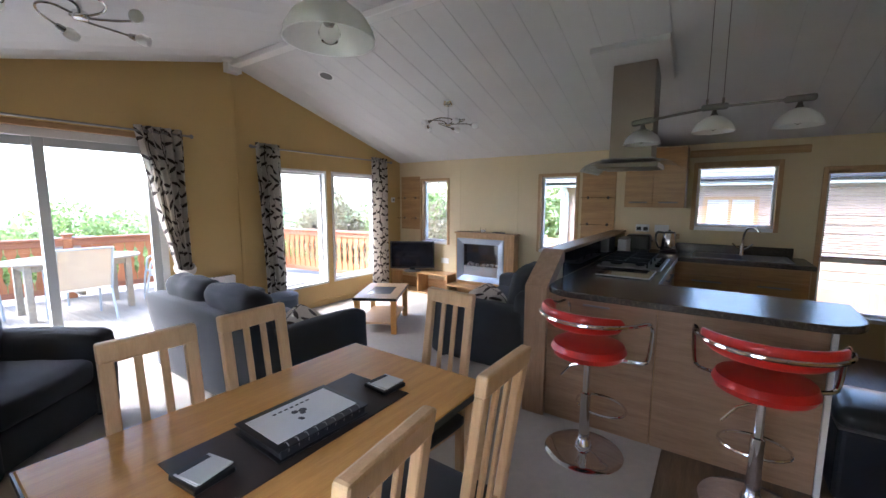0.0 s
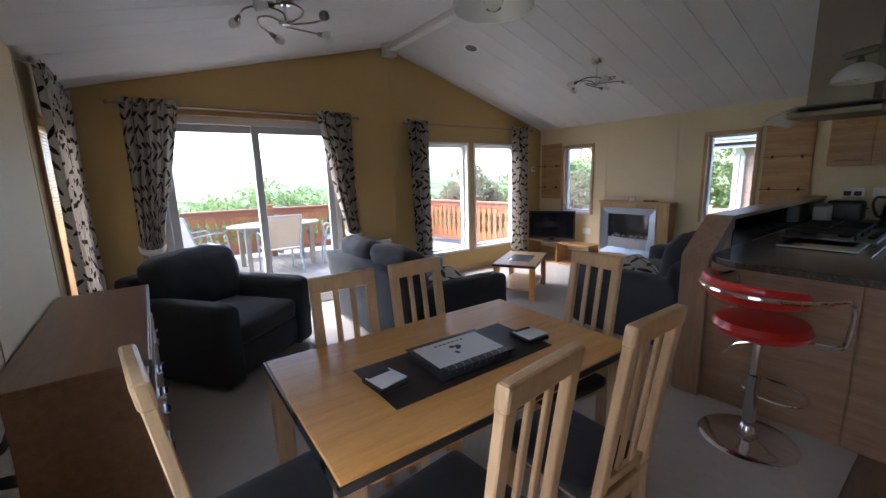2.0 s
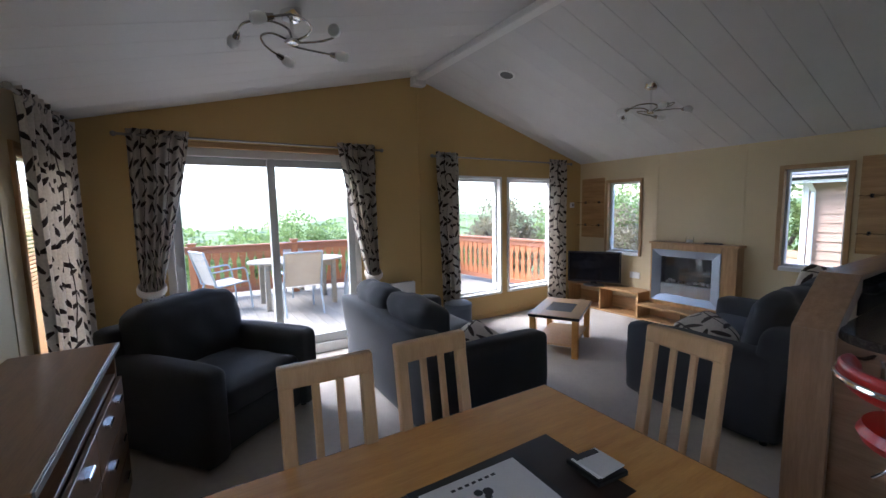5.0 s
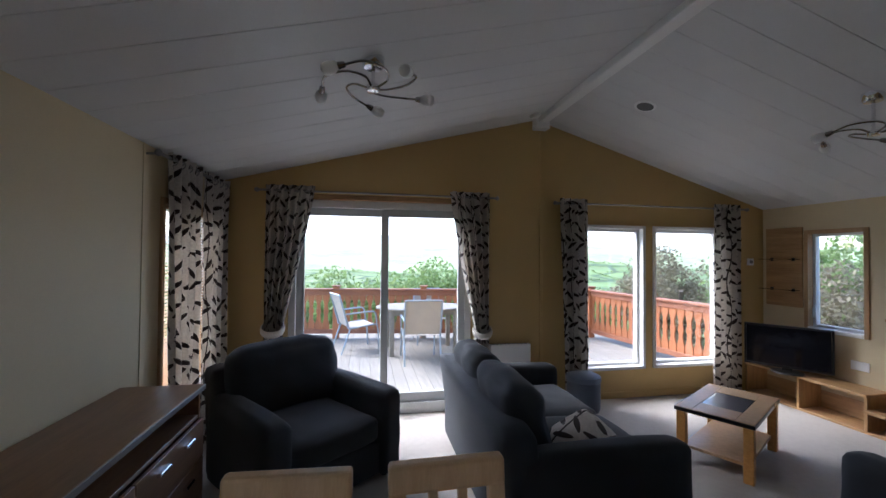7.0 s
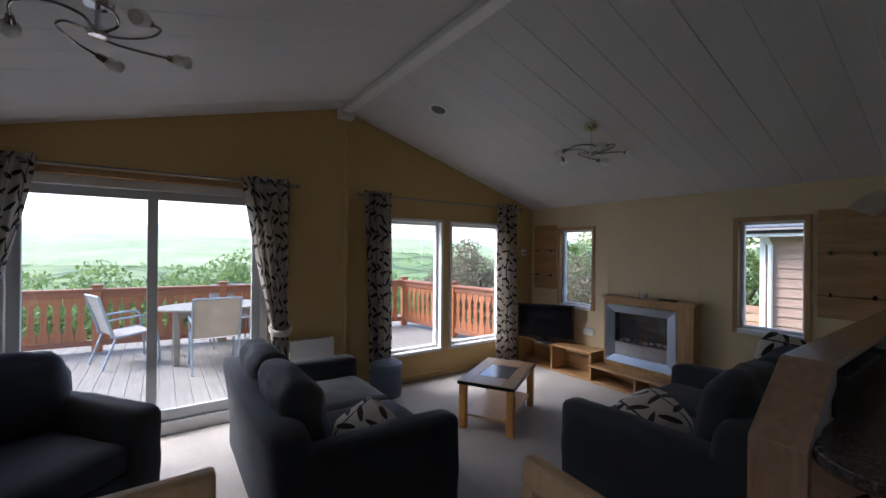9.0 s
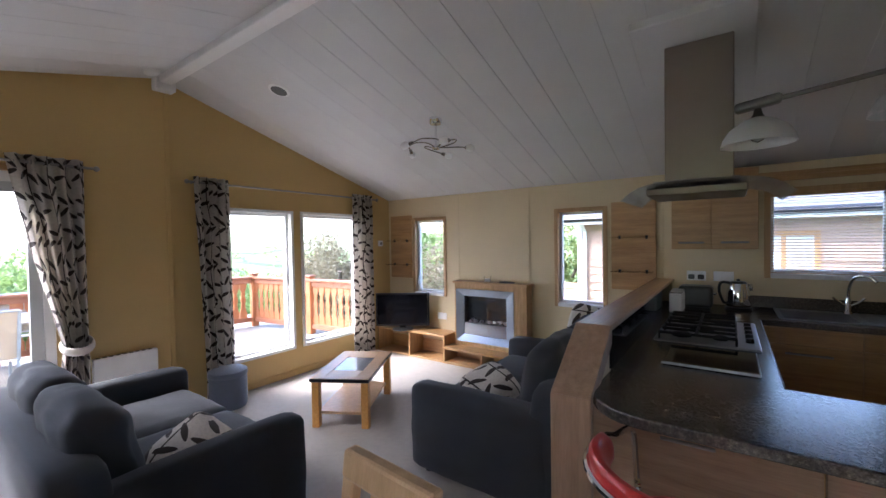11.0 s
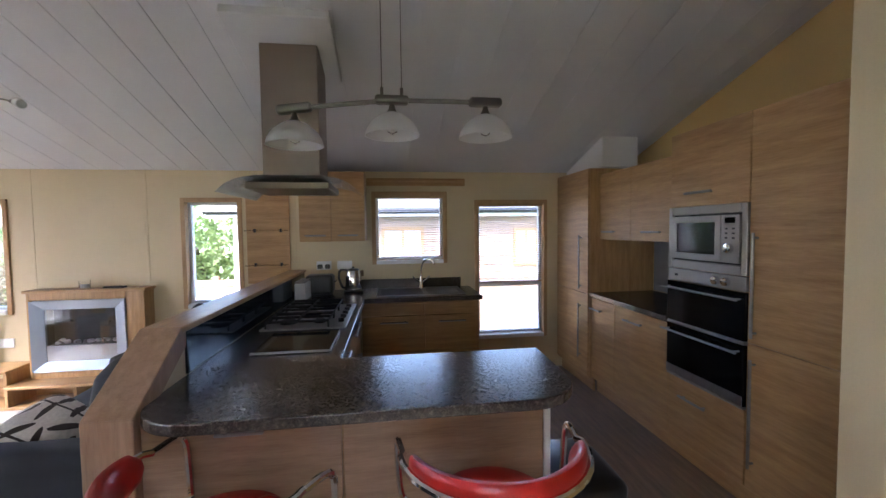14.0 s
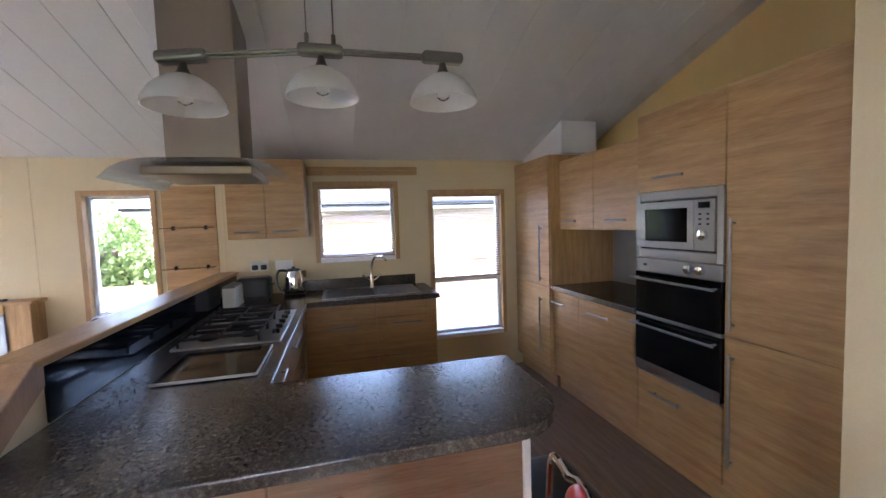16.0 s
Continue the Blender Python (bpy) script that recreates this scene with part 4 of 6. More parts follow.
tk = thing("bar_light", "steel bar light with three glass shades over the breakfast bar", "bar light", (1.295, 3.165, 1.965))
top = ceil_z(3.165) - 1.965
ends = (Vector((-0.345, 0.0, -0.04)), Vector((0, 0, 0)), Vector((0.345, -0.02, -0.005)))
for o in (-0.012, 0.012):
    part("bar", tube([ends[0] + Vector((0, o, 0)), ends[1] + Vector((0, o, 0)), ends[2] + Vector((0, o, 0))], 0.005, 8), M_NICKEL, tk, "", True)
    part("cable", tube([(o * 3, 0, 0.01), (o * 3, 0, top)], 0.0018, 6), M_NICKEL, tk)
    part("cable_end", lathe([(0.006, 0.01), (0.006, 0.045)], 8, (o * 3, 0, 0)), M_NICKEL, tk)
part("ceiling_cup", lathe([(0.05, top - 0.02), (0.05, top + 0.03)], 20), M_NICKEL, tk, "", True)
for e, tilt in ((ends[0], 8), (ends[1], 0), (ends[2], 0)):
    cl = part("clamp", moved(B(-0.062, 0.062, -0.021, 0.021, -0.016, 0.016, 0.012, 3), Matrix.Translation(e) @ pose(0, 0, 0, 0, -tilt, 0)), M_NICKEL, tk)
    part("neck", moved(lathe([(0.008, 0.0), (0.012, -0.02), (0.026, -0.05), (0.001, -0.052)], 16), Matrix.Translation(e + Vector((0, 0, -0.01)))), M_NICKEL, cl, "", True)
    part("shade", moved(glass_shade(0.1, 0.085), Matrix.Translation(e + Vector((0, 0, -0.045)))), M_SHADE, cl, "frosted glass dome shade", True)
    bulb(cl, e + Vector((0, 0, -0.06)), 0.022)

sp = thing("ceiling_speaker", "round dark ceiling speaker grille in a white rim", "speaker", (0, 0, 0))
sp.matrix_world = pose(-2.16, 3.452, ceil_z(3.452), -16.7, 0, 0)
part("rim", lathe([(0.062, 0.004), (0.085, 0.004), (0.085, -0.006), (0.066, -0.01)], 28), M_WHITE, sp, "", True)
part("grille", lathe([(0.001, -0.0115), (0.064, -0.0115), (0.066, -0.009), (0.066, 0.003), (0.001, 0.003)], 28), plain("grey_grille", (0.08, 0.08, 0.08), 0.5, fine=600, bstr=0.5), sp, "", True)
sd = thing("smoke_alarm", "white round smoke alarm near the ridge", "smoke alarm", (0, 0, 0))
sd.matrix_world = pose(-2.85, 2.78, ceil_z(2.78), 14.5, 0, 0)
part("base", lathe([(0.001, 0.005), (0.055, 0.005), (0.055, -0.02), (0.045, -0.032), (0.001, -0.034)], 24), M_WHITE, sd, "", True)

# ---------- peninsula and kitchen ----------
PX0, PX1 = 0.33, 0.435
pw = thing("peninsula_wall", "half-height partition with oak capping and sloped end post", "half wall", (0, 0, 0))
part("core", prism([(3.09, 0.0), (YN - 0.001, 0.0), (YN - 0.001, 1.088), (3.375, 1.088), (3.09, 0.90)], PX0 + 0.012, PX1 - 0.004, "yz"), M_WALLC, pw, "cream partition panel")
part("cap", B(PX0 - 0.03, PX1 + 0.02, 3.36, YN - 0.001, 1.089, 1.115, 0.004), M_OAK_Y, pw, "oak ledge")
part("sloped_cap", prism([(3.058, 0.885), (3.37, 1.089), (3.36, 1.115), (3.033, 0.897)], PX0 - 0.03, PX1 + 0.02, "yz", 0.003, 1), M_POSTOAK, pw, "sloped oak end")
part("end_post", B(PX0 - 0.03, PX1 + 0.02, 3.033, 3.065, 0.0, 0.895, 0.003), M_POSTOAK, pw, "oak end post")
part("side_trim", prism([(3.066, 0.0), (3.15, 0.0), (3.15, 0.87), (3.40, 1.03), (3.40, 1.088), (3.37, 1.088), (3.066, 0.889)], PX1 - 0.002, PX1 + 0.014, "yz"), M_POSTOAK, pw, "oak edging")
part("splashback", B(PX1 - 0.003, PX1 + 0.008, 3.42, YN - 0.02, 0.906, 1.087, 0.002), M_BGLASS, pw, "glossy black splashback")


def arc(cx, cy, r, a0, a1, n=8):
    return [(cx + r * math.cos(radians(a0 + (a1 - a0) * i / n)), cy + r * math.sin(radians(a0 + (a1 - a0) * i / n))) for i in range(n + 1)]


out = [(0.437, 3.25)] + arc(0.645, 3.16, 0.208, 180, 270) + arc(1.76, 3.165, 0.213, 270, 360) + [(1.985, 3.535), (1.05, 3.535), (1.05, 5.115), (2.09, 5.115), (2.09, 5.74), (0.437, 5.74)]
wt = thing("worktop", "dark speckled stone-effect worktop with rounded peninsula end", "worktop", (0, 0, 0))
part("slab", prism(out, 0.866, 0.905, "xy", 0.005, 2), M_GRANITE, wt)
part("edge_strip", B(1.05, 1.054, 3.56, 5.10, 0.868, 0.906, 0.001), M_STEEL, wt, "steel front edge strip")
part("upstand", B(0.98, 2.0, 5.722, 5.742, 0.906, 1.0, 0.002), M_GRANITE, wt)

bp = thing("breakfast_bar_panel", "oak panelled front of the breakfast bar", "bar front", (0, 0, 0))
for x0, x1 in ((0.452, 1.098), (1.104, 1.838)):
    part("panel", B(x0, x1, 3.075, 3.095, 0.0, 0.865, 0.002), M_BAROAK, bp)
part("end_panel", B(1.84, 1.865, 3.07, 3.52, -0.007, 0.865, 0.003), M_WHITE, bp, "white edged end panel")
part("carcass", B(0.452, 1.838, 3.097, 3.52, 0.0, 0.865, 0), M_OAK_Z, bp)
part("drawer_pull", B(0.68, 0.84, 3.063, 3.074, 0.80, 0.812, 0.003), M_STEEL, bp)


def handle(parent, a, c, out_v, r=0.0078):
    """A round bar handle from a to c, held off by out_v."""
    a, c, o = Vector(a), Vector(c), Vector(out_v)
    d = (c - a).normalized() * 0.025
    h = part("handle", tube([a - d + o, c + d + o], r, 10), M_STEEL, parent, "brushed steel bar handle", True)
    for p in (a, c):
        part("handle_post", tube([p, p + o], r * 0.8, 8), M_STEEL, h, "", True)


def unit(name, label, box, doors, mat=M_OAK_Y, front="x", category="cabinet", plinth=True):
    """A cabinet: carcass box and door slabs (a, b, z0, z1, handle) on the west (x) or south (y) face."""
    x0, x1, y0, y1, z0, z1 = box
    u = thing(name, label, category, (0, 0, 0))
    zb = z0 + 0.12 if plinth else z0
    if front == "x":
        part("body", B(x0 + 0.02, x1, y0, y1, zb, z1, 0.001), M_OAK_Z, u)
        if plinth:
            part("plinth", B(x0 + 0.06, x0 + 0.075, y0, y1, z0, zb, 0), M_OAK_Y, u)
    elif front == "e":
        part("body", B(x0, x1 - 0.02, y0, y1, zb, z1, 0.001), M_OAK_Z, u)
        if plinth:
            part("plinth", B(x1 - 0.075, x1 - 0.06, y0, y1, z0, zb, 0), M_OAK_Y, u)
    else:
        part("body", B(x0, x1, y0 + 0.02, y1, zb, z1, 0.001), M_OAK_Z, u)
        if plinth:
            part("plinth", B(x0, x1, y0 + 0.06, y0 + 0.075, z0, zb, 0), M_OAK_X, u)
    for a, b, c, d, h in doors:
        g = 0.002
        if front == "x":
            dr = part("door", B(x0, x0 + 0.018, a + g, b - g, c + g, d - g, 0.002), mat, u)
            o = (-0.028, 0, 0)
            q = lambda p, z: (x0, p, z)
        elif front == "e":
            dr = part("door", B(x1 - 0.018, x1, a + g, b - g, c + g, d - g, 0.002), mat, u)
            o = (0.028, 0, 0)
            q = lambda p, z: (x1, p, z)
        else:
            dr = part("door", B(a + g, b - g, y0, y0 + 0.018, c + g, d - g, 0.002), mat, u)
            o = (0, -0.028, 0)
            q = lambda p, z: (p, y0, z)
        if h:
            (p0, s0), (p1, s1) = h
            handle(dr, q(p0, s0), q(p1, s1), o)
    return u


# hob run and sink run
unit("base_cabinet", "oak drawer unit beneath the gas hob", (0.45, 1.02, 3.56, 5.10, -0.008, 0.865), [(3.58, 4.1, 0.13, 0.86, ((3.72, 0.8), (3.95, 0.8))), (4.1, 5.08, 0.6, 0.86, ((4.4, 0.78), (4.75, 0.78))), (4.1, 5.08, 0.13, 0.6, ((4.4, 0.54), (4.75, 0.54)))], M_OAK_Y, "e")
unit("base_cabinet", "oak drawer unit with two drawer columns under the sink", (1.03, 2.06, 5.135, 5.74, -0.008, 0.865), [(1.03, 1.57, 0.745, 0.86, None), (1.57, 2.055, 0.745, 0.86, None), (1.03, 1.57, 0.43, 0.745, ((1.21, 0.69), (1.40, 0.69))), (1.57, 2.055, 0.43, 0.745, ((1.72, 0.69), (1.91, 0.69))), (1.03, 1.57, 0.13, 0.43, None), (1.57, 2.055, 0.13, 0.43, None)], M_OAK_X, "y")
unit("wall_cabinet", "oak double wall cabinet beside the kitchen window", (0.47, 1.055, 5.42, 5.745, 1.395, 2.03), [(0.47, 0.755, 1.395, 2.03, ((0.55, 1.45), (0.68, 1.45))), (0.755, 1.055, 1.395, 2.03, ((0.84, 1.45), (0.97, 1.45)))], M_OAK_X, "y", "cabinet", False)
# cupboards along the gable wall
unit("corner_cupboard", "tall oak corner cupboard with two doors", (3.055, 3.7, 5.07, 5.74, -0.008, 2.025), [(5.07, 5.735, 0.13, 0.89, ((5.205, 0.30), (5.205, 0.76))), (5.07, 5.735, 0.89, 2.025, ((5.195, 0.95), (5.195, 1.40)))])
unit("base_cabinet", "oak base units with bar handles below the side worktop", (3.09, 3.7, 4.052, 5.065, -0.008, 0.865), [(4.052, 4.69, 0.13, 0.86, ((4.34, 0.775), (4.51, 0.775))), (4.69, 5.065, 0.13, 0.86, ((4.90, 0.765), (5.03, 0.765)))])
tagged(finish("side_worktop", B(3.07, 3.70, 4.052, 5.067, 0.866, 0.905, 0.004, 2), M_GRANITE), "dark speckled worktop between the tall cupboards", "worktop")
unit("wall_cabinet", "oak double wall cabinet above the side worktop", (3.165, 3.70, 4.052, 5.065, 1.385, 1.97), [(4.052, 4.60, 1.385, 1.965, ((4.25, 1.455), (4.40, 1.455))), (4.60, 5.065, 1.385, 1.965, ((4.83, 1.455), (4.96, 1.455)))], M_OAK_Y, "x", "cabinet", False)
tagged(finish("side_splashback", B(3.702, 3.718, 4.052, 5.067, 0.907, 1.385, 0), plain("grey_splash_panel", (0.25, 0.23, 0.21), 0.4)), "grey-brown splash panel behind the side worktop", "splashback")
unit("oven_tower", "tall oak oven housing with lift-up flap and drawer", (3.09, 3.70, 3.474, 4.05, -0.008, 2.075), [(3.474, 4.05, 1.612, 2.07, ((3.72, 1.69), (3.87, 1.69))), (3.474, 4.05, 0.13, 0.53, ((3.74, 0.425), (3.90, 0.425)))])
unit("fridge_tower", "tall oak cupboard with long bar handles", (3.09, 3.70, 2.866, 3.472, -0.008, 2.075), [(2.866, 3.472, 0.89, 2.07, ((3.425, 0.95), (3.425, 1.43))), (2.866, 3.472, 0.13, 0.89, ((3.425, 0.28), (3.425, 0.79)))])
structure("trim_boxing", B(3.16, 3.50, 5.02, 5.745, 2.03, 2.45, 0.004), M_CEIL, "white boxed duct above the corner cupboard", "boxing")

ov_ = thing("oven", "built-in double oven with black glass doors and steel trim", "oven", (3.085, 3.762, 0))
part("control_panel", B(-0.005, 0.02, -0.286, 0.286, 1.15, 1.228, 0.003), M_STEEL, ov_, "brushed steel control panel")
for y in (-0.10, -0.17):
    part("knob", moved(lathe([(0.024, 0), (0.022, 0.022), (0.001, 0.025)], 18), pose(-0.005, y, 1.19, 0, -90, 0)), M_CHROME, ov_, "round chrome knob", True)
part("indicator", B(-0.007, -0.005, 0.2, 0.225, 1.182, 1.197, 0), M_BLACK, ov_)
for z0_, z1_ in ((0.893, 1.146), (0.548, 0.872)):
    d_ = part("oven_door", B(-0.012, 0.02, -0.286, 0.286, z0_, z1_, 0.003), M_BGLASS, ov_, "black glass oven door")
    handle(d_, (-0.012, -0.26, z1_ - 0.035), (-0.012, 0.26, z1_ - 0.035), (-0.045, 0, 0), 0.007)
for z0_, z1_ in ((0.874, 0.891), (0.534, 0.546)):
    part("trim_band", B(-0.010, 0.02, -0.286, 0.286, z0_, z1_, 0.002), M_STEEL, ov_)
part("lower_band", B(-0.014, -0.0125, -0.286, 0.286, 0.55, 0.605, 0.0005), M_STEEL, ov_)

mw = thing("microwave", "built-in microwave with steel frame and dark window", "microwave", (3.085, 3.762, 1.232))
part("outer_frame", join(B(-0.005, 0.02, -0.288, -0.252, 0, 0.378, 0.003), B(-0.005, 0.02, 0.252, 0.288, 0, 0.378, 0.003), B(-0.005, 0.02, -0.252, 0.252, 0, 0.05, 0.003), B(-0.005, 0.02, -0.252, 0.252, 0.33, 0.378, 0.003)), M_STEEL, mw)
part("recess", B(0.008, 0.02, -0.252, 0.252, 0.05, 0.33, 0), M_BLACK, mw)
part("door", join(B(-0.015, 0.008, -0.13, 0.25, 0.062, 0.10, 0.002), B(-0.015, 0.008, -0.13, 0.25, 0.28, 0.318, 0.002), B(-0.015, 0.008, 0.205, 0.25, 0.10, 0.28, 0.002), B(-0.015, 0.008, -0.13, -0.09, 0.10, 0.28, 0.002)), M_STEEL, mw)
part("window", B(-0.010, 0.006, -0.09, 0.205, 0.10, 0.28, 0), M_BGLASS, mw, "dark mirrored window")
part("control_panel", B(-0.015, 0.008, -0.25, -0.134, 0.062, 0.318, 0.002), M_STEEL, mw)
part("display", B(-0.017, -0.0155, -0.225, -0.16, 0.275, 0.305, 0), M_BGLASS, mw)
part("knob", moved(lathe([(0.026, 0), (0.024, 0.02), (0.001, 0.024)], 18), pose(-0.015, -0.192, 0.14, 0, -90, 0)), M_CHROME, mw, "chrome dial", True)
for i in range(3):
    for y in (-0.215, -0.17):
        part("button", B(-0.017, -0.0155, y - 0.008, y + 0.008, 0.19 + 0.025 * i, 0.2 + 0.025 * i, 0), M_BLACK, mw)

# hood
hd = thing("cooker_hood", "brushed steel chimney cooker hood with curved glass canopy", "cooker hood", (0, 0, 0))
part("chimney", B(0.585, 0.895, 4.025, 4.31, 1.79, 2.53, 0.004), M_HOOD, hd)
part("filter_box", B(0.50, 0.95, 3.97, 4.41, 1.725, 1.765, 0.006), M_HOOD, hd)
bm = bmesh.new()
nx = 16
for j, y in enumerate((3.87, 4.52)):
    for i in range(nx + 1):
        q = -1 + 2 * i / nx
        bm.verts.new((0.755 + 0.365 * q, y, 1.785 - 0.085 * abs(q) ** 5))
bm.verts.ensure_lookup_table()
for i in range(nx):
    bm.faces.new((bm.verts[i], bm.verts[i + 1], bm.verts[nx + 2 + i], bm.verts[nx + 1 + i]))
bmesh.ops.solidify(bm, geom=bm.faces[:], thickness=0.007)
gl = part("glass_canopy", bm, glass("green_tinted_glass", (0.85, 0.93, 0.9)), hd, "curved glass canopy", True)
part("base_collar", B(0.53, 0.92, 3.995, 4.34, 1.787, 1.804, 0.003), M_STEEL, hd)
structure("trim_hood_plate", moved(B(0.435, 0.99, -0.27, 0.26, -0.05, 0.01, 0.006), pose(0, 4.13, ceil_z(4.13), -16.7, 0, 0)), M_CEIL, "white plate where the hood meets the ceiling", "plate")

# hob
hb = thing("gas_hob", "stainless steel gas hob with black pan supports", "hob", (0.045, -0.16, 0.906))
part("tray", B(0.47, 0.965, 4.25, 5.02, 0, 0.012, 0.005, 2), M_STEEL, hb)
for x, y, r in ((0.60, 4.40, 0.05), (0.79, 4.40, 0.035), (0.60, 4.87, 0.04), (0.79, 4.87, 0.045), (0.69, 4.635, 0.065)):
    part("burner", lathe([(r, 0.012), (r, 0.026), (r * 0.8, 0.034), (0.001, 0.036)], 20, (x, y, 0)), M_IRON, hb, "", True)
for y0_ in (4.27, 4.52, 4.77):
    bars = [tube([(0.5, y0_, 0.05), (0.86, y0_, 0.05), (0.86, y0_ + 0.23, 0.05), (0.5, y0_ + 0.23, 0.05)], 0.009, 6, True), tube([(0.5, y0_ + 0.115, 0.052), (0.86, y0_ + 0.115, 0.052)], 0.009, 6), tube([(0.68, y0_, 0.052), (0.68, y0_ + 0.23, 0.052)], 0.009, 6)]
    bars += [tube([(x, y, 0.012), (x, y, 0.05)], 0.006, 6) for x in (0.5, 0.86) for y in (y0_, y0_ + 0.23)]
    part("pan_support", join(*bars), M_IRON, hb, "cast-iron pan support")
for i in range(5):
    part("knob", lathe([(0.02, 0.012), (0.018, 0.035), (0.001, 0.037)], 14, (0.92, 4.40 + 0.12 * i, 0)), M_BLACK, hb, "", True)
cb = thing("glass_board", "black glass worktop saver beside the hob", "worktop saver", (0.80, 3.82, 0.906))
part("glass", B(-0.18, 0.18, -0.19, 0.19, 0.006, 0.012, 0.002), M_BGLASS, cb)
part("rim", join(B(-0.185, 0.185, -0.195, -0.19, 0.004, 0.014, 0), B(0.18, 0.185, -0.19, 0.19, 0.004, 0.014, 0)), M_STEEL, cb, "thin steel rim")
for x in (-0.16, 0.16):
    for y in (-0.17, 0.17):
        part("foot", lathe([(0.008, 0), (0.008, 0.006)], 8, (x, y, 0)), M_BLACK, cb)

# sink and tap
sk = thing("sink", "stainless steel inset sink with drainer", "sink", (0.06, 0.0, 0.9055))
part("rim", join(B(1.1, 1.9, 5.22, 5.25, 0, 0.006, 0.002), B(1.1, 1.9, 5.64, 5.70, 0, 0.006, 0.002), B(1.1, 1.13, 5.25, 5.64, 0, 0.006, 0.002), B(1.52, 1.9, 5.25, 5.64, 0, 0.005, 0.002)), M_STEEL, sk)
# Flat black sheet paints the shade of the hollow; no depth is modelled.
part("bowl", join(B(1.13, 1.52, 5.25, 5.64, 0.0, 0.0015, 0)), M_BLACK, sk)
for i in range(6):
    part("drainer_rib", B(1.56, 1.86, 5.29 + 0.055 * i, 5.31 + 0.055 * i, 0.005, 0.009, 0.002), M_STEEL, sk)
tp = thing("mixer_tap", "chrome swan-neck mixer tap", "tap", (1.585, 5.66, 0.911))
part("body", lathe([(0.028, 0), (0.026, 0.01), (0.02, 0.02), (0.018, 0.1), (0.014, 0.12)], 18), M_CHROME, tp, "", True)
part("spout", tube(smooth_path([(0, 0, 0.1), (0.005, -0.01, 0.2), (0.03, -0.05, 0.275), (0.09, -0.1, 0.285), (0.12, -0.13, 0.25)]), 0.011, 10), M_CHROME, tp, "", True)
for s in (-1, 1):
    part("lever", tube([(0, 0, 0.05), (s * 0.05, -0.01, 0.085), (s * 0.085, -0.015, 0.12)], 0.008, 8), M_CHROME, tp, "", True)

# kettle, toaster, box on the worktop
kt = thing("kettle", "brushed steel electric kettle with black handle", "kettle", (0.93, 5.53, 0.906), 200)
part("base_plate", lathe([(0.09, 0), (0.09, 0.018), (0.075, 0.024)], 24), M_BLACK, kt, "", True)
part("body", lathe([(0.08, 0.024), (0.084, 0.04), (0.076, 0.14), (0.062, 0.21), (0.001, 0.215)], 28), M_CHROME, kt, "", True)
part("lid", lathe([(0.06, 0.212), (0.05, 0.225), (0.012, 0.232), (0.012, 0.245), (0.001, 0.247)], 20), M_BLACK, kt, "", True)
part("handle", tube(smooth_path([(0.06, 0, 0.215), (0.12, 0, 0.215), (0.135, 0, 0.15), (0.105, 0, 0.06), (0.08, 0, 0.05)]), 0.011, 8), M_BLACK, kt, "", True)
part("spout", moved(prism([(-0.02, 0), (0.02, 0), (0, -0.035)], 0.15, 0.205), pose(-0.066, 0, 0, 0, 0, -90)), M_CHROME, kt)
to = thing("toaster", "black two-slice toaster with chrome ends", "toaster", (0.645, 5.42, 0.906), 0)
part("body", B(-0.12, 0.12, -0.09, 0.09, 0.015, 0.19, 0.03, 4), M_BLACK, to)
for s in (-1, 1):
    part("slot", B(-0.09, 0.09, s * 0.035 - 0.014, s * 0.035 + 0.014, 0.189, 0.192, 0), M_STEEL, to)
    part("foot", B(-0.1, 0.1, s * 0.06 - 0.01, s * 0.06 + 0.01, 0, 0.02, 0), M_BLACK, to)
part("lever", B(0.12, 0.145, -0.02, 0.02, 0.12, 0.135, 0.004), M_CHROME, to)
sc_ = thing("canister_set", "three white lidded canisters beside the hob", "canister", (0.53, 5.15, 0.906))
for i in range(3):
    cj = part("canister", B(-0.045, 0.045, -0.045 + 0.1 * i, 0.045 + 0.1 * i, 0, 0.15, 0.01, 2), M_WHITE, sc_)
    part("lid", B(-0.042, 0.042, -0.042 + 0.1 * i, 0.042 + 0.1 * i, 0.15, 0.165, 0.004), M_STEEL, cj)


# venetian blinds, valance
def blind(label, a, b, z_top, z_low, y, out, gap=0.024, tilt=12):
    v = thing("venetian_blind", label, "blind", (0, 0, 0), 0, "venetian blinds")
    m = M_LINING
    part("head_rail", B(a, b, y - 0.018, y + 0.018, z_top - 0.03, z_top, 0.003), m, v)
    n = int((z_top - 0.04 - z_low) / gap)
    me = None
    for i in range(n):
        if me is None:
            ob = part("slat", B(a + 0.01, b - 0.01, -0.0125, 0.0125, -0.0007, 0.0007, 0), m, v)
            me = ob.data
        else:
            ob = new("slat", me)
            ob.parent = v
        ob.matrix_basis = pose(0, y, z_top - 0.045 - gap * i, tilt, 0, 0)
    part("bottom_rail", B(a + 0.01, b - 0.01, y - 0.012, y + 0.012, z_low - 0.012, z_low, 0.002), m, v)
    for x in (a + 0.08, b - 0.08):
        part("cord", tube([(x, y, z_top - 0.03), (x, y, z_low)], 0.0012, 5), m, v)


